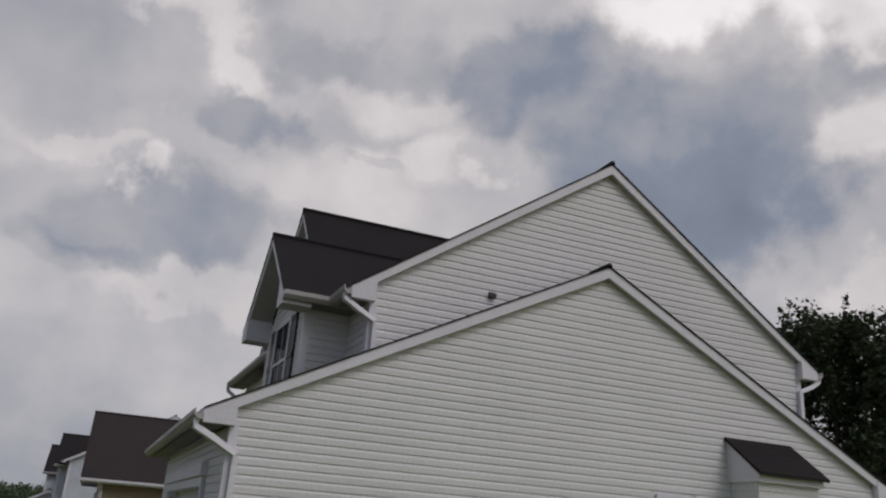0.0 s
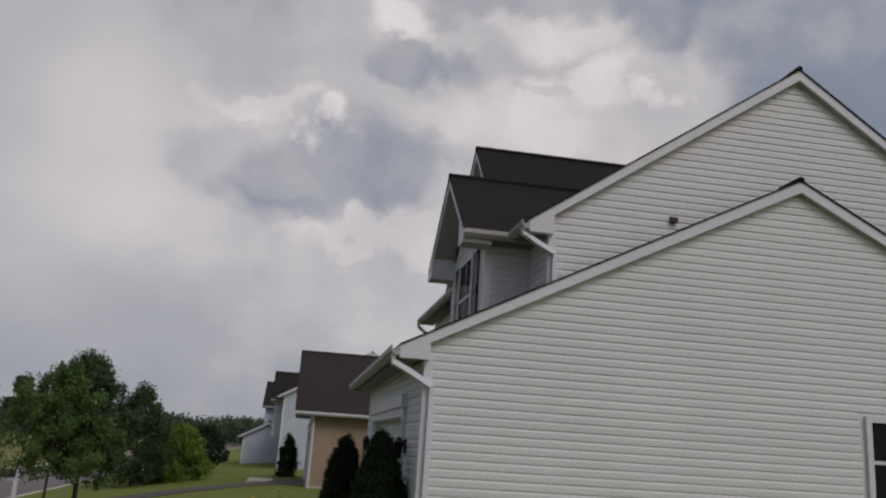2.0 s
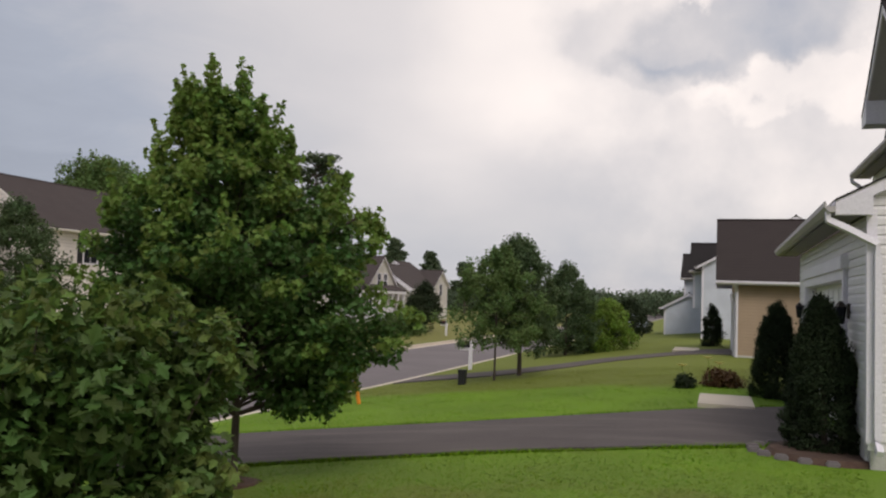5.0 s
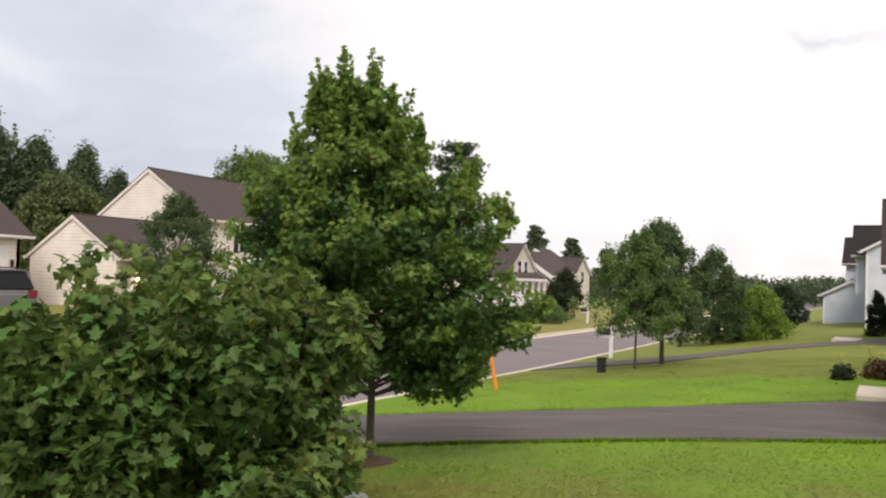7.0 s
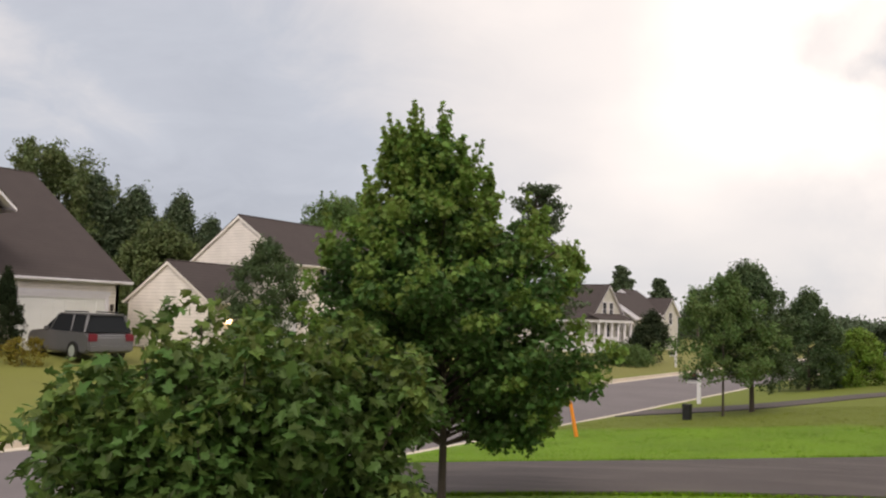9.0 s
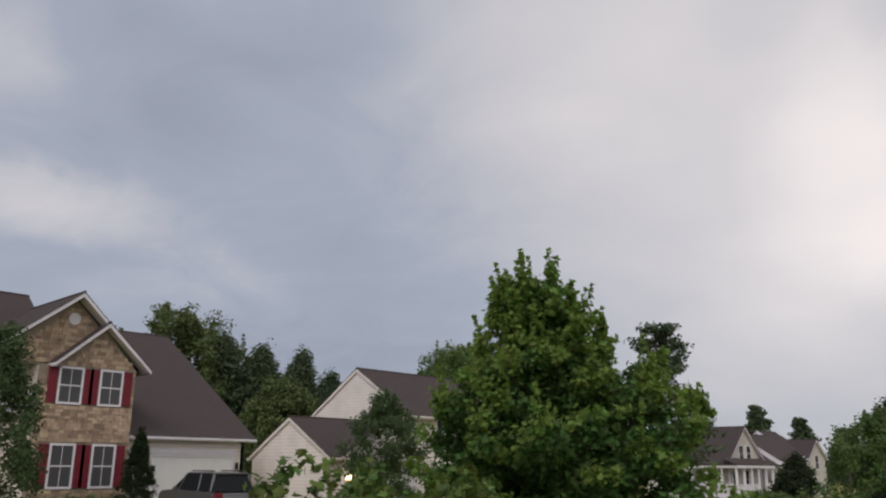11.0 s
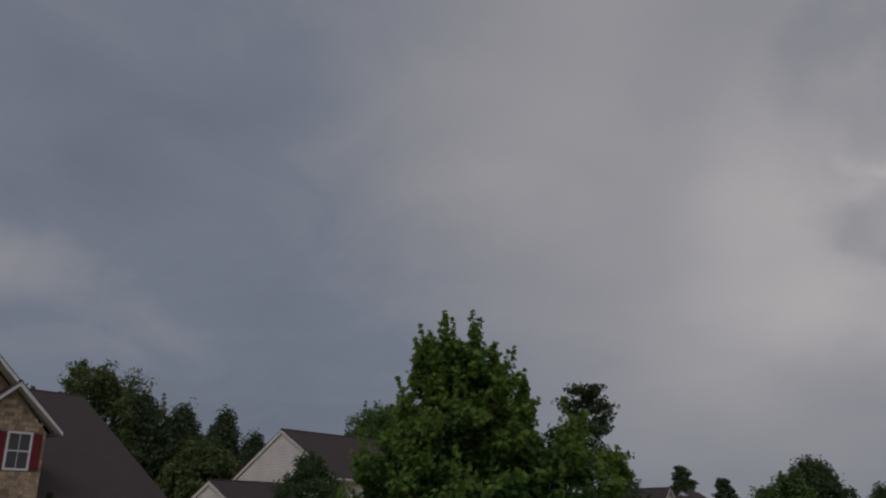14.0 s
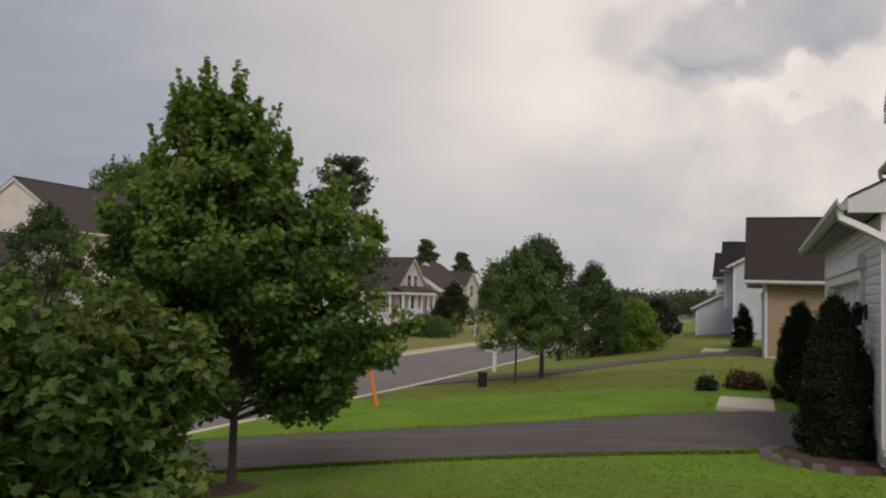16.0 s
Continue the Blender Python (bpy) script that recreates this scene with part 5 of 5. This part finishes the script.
for (x, y), h, k, s in (((18.6, 16.6), 8.5, 0.75, 81), ((22.0, 16.2), 9.0, 0.95, 82), ((20.5, 20.0), 8.6, 1.0, 83), ((16.2, 17.8), 5.6, 0.6, 84)):
    tree("backyard_tree", (x, y), h, h * 0.1, [(a, b * k) for a, b in BIG], DARK_LEAF, 0.16, 260, 80, s, "tall dark leafy tree behind the white house", 0.14, False, 0.5, 10, "backyard trees")

# far woods at the end of the street, one mass
rng = np.random.default_rng(91)
cs, rs, ns = [], [], []
for i in range(1500):
    azi = math.radians(rng.uniform(-6, 46))
    d = rng.uniform(170, 250)
    h = rng.uniform(3.0, 4.9) + 0.7 * math.sin(azi * 40) + 0.5 * math.sin(azi * 97) + (d - 170) * 0.012
    for q in (0.3, 0.62, 0.92):
        cs.append((-math.sin(azi) * d + rng.normal() * 2, math.cos(azi) * d, -1.3 + h * q))
        rs.append(1.5)
        ns.append(22)
tagged(part("far_woods", leaf_cloud(rng, cs, rs, ns, 0.75, False), FAR_LEAF, None), "dark line of woods at the end of the street", "woods", kind="stuff")

# grass blades over the lawns that pass near
rng = np.random.default_rng(95)
gv, gf = [], []
near_x, near_y = [p[0] for p in DRIVE_NEAR[::-1]], [p[1] for p in DRIVE_NEAR[::-1]]
far_x, far_y = [p[0] for p in DRIVE_FAR[::-1]], [p[1] for p in DRIVE_FAR[::-1]]
for i in range(112000):
    x = -9.9 + 11.2 * rng.random()
    y = 4.5 + 21.0 * rng.random() ** 1.7
    tall = 1.0
    if i >= 104000:
        # longer grass left along the edges of the paving
        y = (np.interp(x, near_x, near_y) - 0.10 * rng.random() - 0.02) if i % 2 else (np.interp(x, far_x, far_y) + 0.02 + 0.10 * rng.random())
        tall = 3.5
    if np.interp(x, near_x, near_y) - 0.02 < y < np.interp(x, far_x, far_y) + 0.02 or (x > 1.3 and y > 10.4) or (-0.6 < x < 0.5 and 15.0 < y < 17.85):
        continue
    z = ground_z(x, y)
    h = (0.006 + 0.012 * rng.random()) * tall * (1.0 + 0.8 * noise.noise((x * 1.1, y * 1.1, 7.0)))
    a = rng.random() * 6.283
    dx, dy, way = 0.009 * math.cos(a), 0.009 * math.sin(a), 0.035 + 0.03 * rng.random()
    k = len(gv)
    gv += [(x - dx, y - dy, z), (x + dx, y + dy, z), (x - way * math.sin(a), y + way * math.cos(a), z + h)]
    gf.append((k, k + 1, k + 2))
tagged(part("grass", (gv, gf), BLADE, None), "short green grass blades on the lawn", "grass", kind="stuff")


# ---- small things ----
def mailbox(at):
    x, y = at
    z = ground_z(x, y)
    t = thing("mailbox", (x, y, z), "black mailbox on a white wooden post by the kerb", "mailbox", "mailboxes")
    part("post", boxed(x - 0.06, x + 0.06, y - 0.06, y + 0.06, z - 0.1, z + 1.1, bevel=0.01), TRIM, t, "white square post")
    part("arm", boxed(x - 0.42, x + 0.1, y - 0.05, y + 0.05, z + 0.72, z + 0.82, bevel=0.008), TRIM, t)
    b = bmesh.new()
    prof = [(-0.11, 0.0), (0.11, 0.0), (0.11, 0.13)] + [(0.11 * math.cos(a), 0.13 + 0.11 * math.sin(a)) for a in (0.5, 1.05, 1.57, 2.09, 2.64)] + [(-0.11, 0.13)]
    prism(b, [(x - 0.52, y + p, z + 0.84 + q) for p, q in prof], (0.5, 0, 0))
    part("box", b, PLASTIC_BLACK, t)
    part("flag", boxed(x - 0.25, x - 0.1, y - 0.13, y - 0.115, z + 0.98, z + 1.04), RED_SHUTTER, t)


mailbox((-9.06, 29.35))
mailbox((-19.0, 56.0))
u = (-6.95, 21.6)
uz = ground_z(*u)
ped = thing("utility_pedestal", (*u, uz), "dark green utility pedestal on the lawn", "utility box")
part("body", boxed(u[0] - 0.1, u[0] + 0.1, u[1] - 0.1, u[1] + 0.1, uz - 0.05, uz + 0.36, bevel=0.015), PLASTIC_BLACK, ped)
part("cap", boxed(u[0] - 0.115, u[0] + 0.115, u[1] - 0.115, u[1] + 0.115, uz + 0.33, uz + 0.42, bevel=0.02), PLASTIC_BLACK, ped)
u = (-4.2, 5.75)
uz = ground_z(*u)
cab = thing("utility_cabinet", (*u, uz), "small grey-green utility cabinet in the lawn", "utility box")
part("body", boxed(u[0] - 0.17, u[0] + 0.17, u[1] - 0.15, u[1] + 0.15, uz - 0.05, uz + 0.07, bevel=0.02), METAL_GREY, cab)
part("lid", boxed(u[0] - 0.19, u[0] + 0.19, u[1] - 0.17, u[1] + 0.17, uz + 0.07, uz + 0.12, bevel=0.02), METAL_GREY, cab)
u = (-8.23, 17.33)
uz = ground_z(*u)
mark = thing("kerb_marker", (*u, uz), "orange leaning marker rod by the kerb", "marker")
part("rod", tube(bmesh.new(), [(u[0] + 0.12, u[1], uz - 0.05), (u[0] - 0.06, u[1], uz + 0.78)], [0.05, 0.04], 8), ORANGE, mark)
part("hook", tube(bmesh.new(), [(u[0] - 0.06, u[1], uz + 0.76), (u[0] - 0.09, u[1], uz + 0.82), (u[0] - 0.17, u[1], uz + 0.80)], 0.03, 6), ORANGE, mark)
# day lilies in bloom by the walk
LILY = foliage("lily_bloom", (0.62, 0.50, 0.16), (0.70, 0.62, 0.30), 0.3)
for x, y, h in ((-0.40, 19.2, 0.62), (-0.16, 19.4, 0.50), (-0.95, 18.9, 0.46)):
    z = ground_z(x, y)
    lily = thing("day_lily", (x, y, z), "day lily with a pale yellow bloom on a tall stalk", "flower", "day lilies")
    part("stalk", tube(bmesh.new(), [(x, y, z - 0.03), (x + 0.02, y, z + h * 0.6), (x - 0.02, y, z + h)], [0.010, 0.008, 0.006], 5), LIME_LEAF, lily)
    for k in range(6):
        a = k * math.pi / 3
        c, d = Vector((math.cos(a), math.sin(a), 0)), Vector((-math.sin(a), math.cos(a), 0))
        o = Vector((x - 0.02, y, z + h))
        part("petal", ([o, o + c * 0.06 + d * 0.03 + Vector((0, 0, 0.05)), o + c * 0.12 + Vector((0, 0, 0.045)), o + c * 0.06 - d * 0.03 + Vector((0, 0, 0.05))], [(0, 1, 2, 3)]), LILY, lily)
    for k in range(8):
        a = k * 0.8
        c, d = Vector((math.cos(a), math.sin(a), 0)), Vector((-math.sin(a), math.cos(a), 0))
        o = Vector((x, y, z))
        part("leaf", ([o + d * 0.012, o - d * 0.012, o + c * 0.09 - d * 0.012 + Vector((0, 0, 0.16)), o + c * 0.09 + d * 0.012 + Vector((0, 0, 0.16)), o + c * 0.20 + Vector((0, 0, 0.13))], [(0, 1, 2, 3), (3, 2, 4)]), PALE_LEAF, lily)
# mulch bed with edging at the garage corner
bed = bmesh.new()
tube(bed, [(1.12, 11.2, -0.35), (1.12, 11.2, -0.20)], [0.85, 0.7], 18)
mulch_bed = thing("mulch_bed", (1.1, 11.2, -0.35), "brown mulch bed with pale edging stones at the garage corner", "mulch")
part("mulch", bed, MULCH, mulch_bed)
for k in range(9):
    a = math.radians(115 + 19 * k)
    cx, cy = 1.12 + 0.9 * math.cos(a), 11.2 + 0.72 * math.sin(a)
    part("edging_stone", boxed(cx - 0.08, cx + 0.08, cy - 0.05, cy + 0.05, -0.36, -0.205, bevel=0.02), ROAD, mulch_bed)


def car(at, turn, paint, label, length=4.7, height=1.72):
    """A parked estate car: body, glass, wheels, lights."""
    e = new("car")
    tagged(e, label, "car", "parked cars")
    L2, h = length / 2, height
    b = bmesh.new()
    side = [(-L2, 0.35), (-L2 - 0.02, 0.75), (-L2 + 0.1, 1.0), (-L2 + 1.2, 1.08), (L2 - 0.25, 1.06), (L2, 0.9), (L2 + 0.02, 0.4), (L2 - 0.2, 0.28), (-L2 + 0.2, 0.28)]
    prism(b, [(p, -0.9, q) for p, q in side], (0, 1.8, 0))
    bmesh.ops.bevel(b, geom=b.edges[:], offset=0.06, segments=2, affect="EDGES")
    part("body", b, paint, e)
    c = bmesh.new()
    lo = [(-L2 + 1.05, 1.05), (L2 - 0.12, 1.05)]
    hi = [(-L2 + 1.95, h - 0.04), (L2 - 0.50, h - 0.06)]
    v = [c.verts.new((x, y, z)) for (x, z), y in ((lo[0], -0.86), (lo[1], -0.86), (lo[1], 0.86), (lo[0], 0.86), (hi[0], -0.7), (hi[1], -0.7), (hi[1], 0.7), (hi[0], 0.7))]
    for f in ((0, 1, 5, 4), (1, 2, 6, 5), (2, 3, 7, 6), (3, 0, 4, 7), (4, 5, 6, 7)):
        c.faces.new([v[i] for i in f])
    part("window_glass", c, PANE, e)
    part("roof", boxed(hi[0][0] - 0.05, hi[1][0] + 0.08, -0.72, 0.72, h - 0.07, h, bevel=0.03), paint, e)
    for y in (-0.62, 0.62):
        part("roof_rail", tube(bmesh.new(), [(hi[0][0] + 0.2, y, h + 0.05), (hi[1][0] - 0.1, y, h + 0.05)], 0.025, 6), PLASTIC_BLACK, e)
    for x in (-L2 + 1.65, L2 - 1.25, L2 - 0.3):
        for y in (-0.80, 0.80):
            part("pillar", tube(bmesh.new(), [(x - 0.05, y * 1.06, 1.05), (x + (0.25 if x < 0 else -0.1), y * 0.9, h - 0.06)], 0.032 if x < L2 - 0.5 else 0.06, 6), paint, e)
    for x in (-L2 + 0.95, L2 - 0.95):
        for y in (-0.86, 0.86):
            w = part("wheel", tube(bmesh.new(), [(x, y - 0.11, 0.35), (x, y + 0.11, 0.35)], 0.35, 20), PLASTIC_BLACK, e)
            part("rim", tube(bmesh.new(), [(x, y - 0.118, 0.35), (x, y + 0.118, 0.35)], 0.21, 14), METAL_GREY, w)
    for y in (-0.72, 0.72):
        part("tail_light", boxed(L2 - 0.06, L2 + 0.035, y - 0.16, y + 0.16, 0.72, 1.0, bevel=0.02), RED_SHUTTER, e)
        part("headlight", boxed(-L2 - 0.03, -L2 + 0.1, y - 0.16, y + 0.16, 0.68, 0.85, bevel=0.02), TRIM, e)
    part("bumper", boxed(L2 - 0.05, L2 + 0.06, -0.85, 0.85, 0.36, 0.58, bevel=0.03), paint, e)
    for y in (-0.98, 0.98):
        part("mirror", boxed(-L2 + 1.5, -L2 + 1.62, y - 0.08, y + 0.08, 1.05, 1.2, bevel=0.02), paint, e)
    e.matrix_basis = pose(at[0], at[1], at[2], 0, 0, turn)
    return e


CAR_GREY = material("grey_car_paint", (0.20, 0.20, 0.215), 0.28, (0.14, 0.14, 0.15), 1.0, 30.0, 0.3, 0.0, metal=0.5)
CAR_BLUE = material("silver_blue_car_paint", (0.25, 0.30, 0.36), 0.3, (0.22, 0.26, 0.32), 1.0, 30.0, 0.3, 0.0, metal=0.4)
car((-28.9, 17.45, ground_z(-28.9, 17.45) - 0.02), -2, CAR_GREY, "grey estate car parked on the driveway of the stone house", 4.4)
car((-6.5, 60.5, ground_z(-6.5, 60.5)), 75, CAR_BLUE, "silver-blue car parked down the street", 4.4, 1.5)
car((-8.0, 66.0, ground_z(-8.0, 66.0)), 85, CAR_BLUE, "silver-blue car parked down the street", 4.4, 1.5)
slab("driveway", [(-26.0, 16.3), (-31.9, 16.3)], [(-26.0, 20.8), (-31.9, 20.8)], 8, 0.03, ASPHALT, "grey asphalt driveway of the stone house", "driveway")
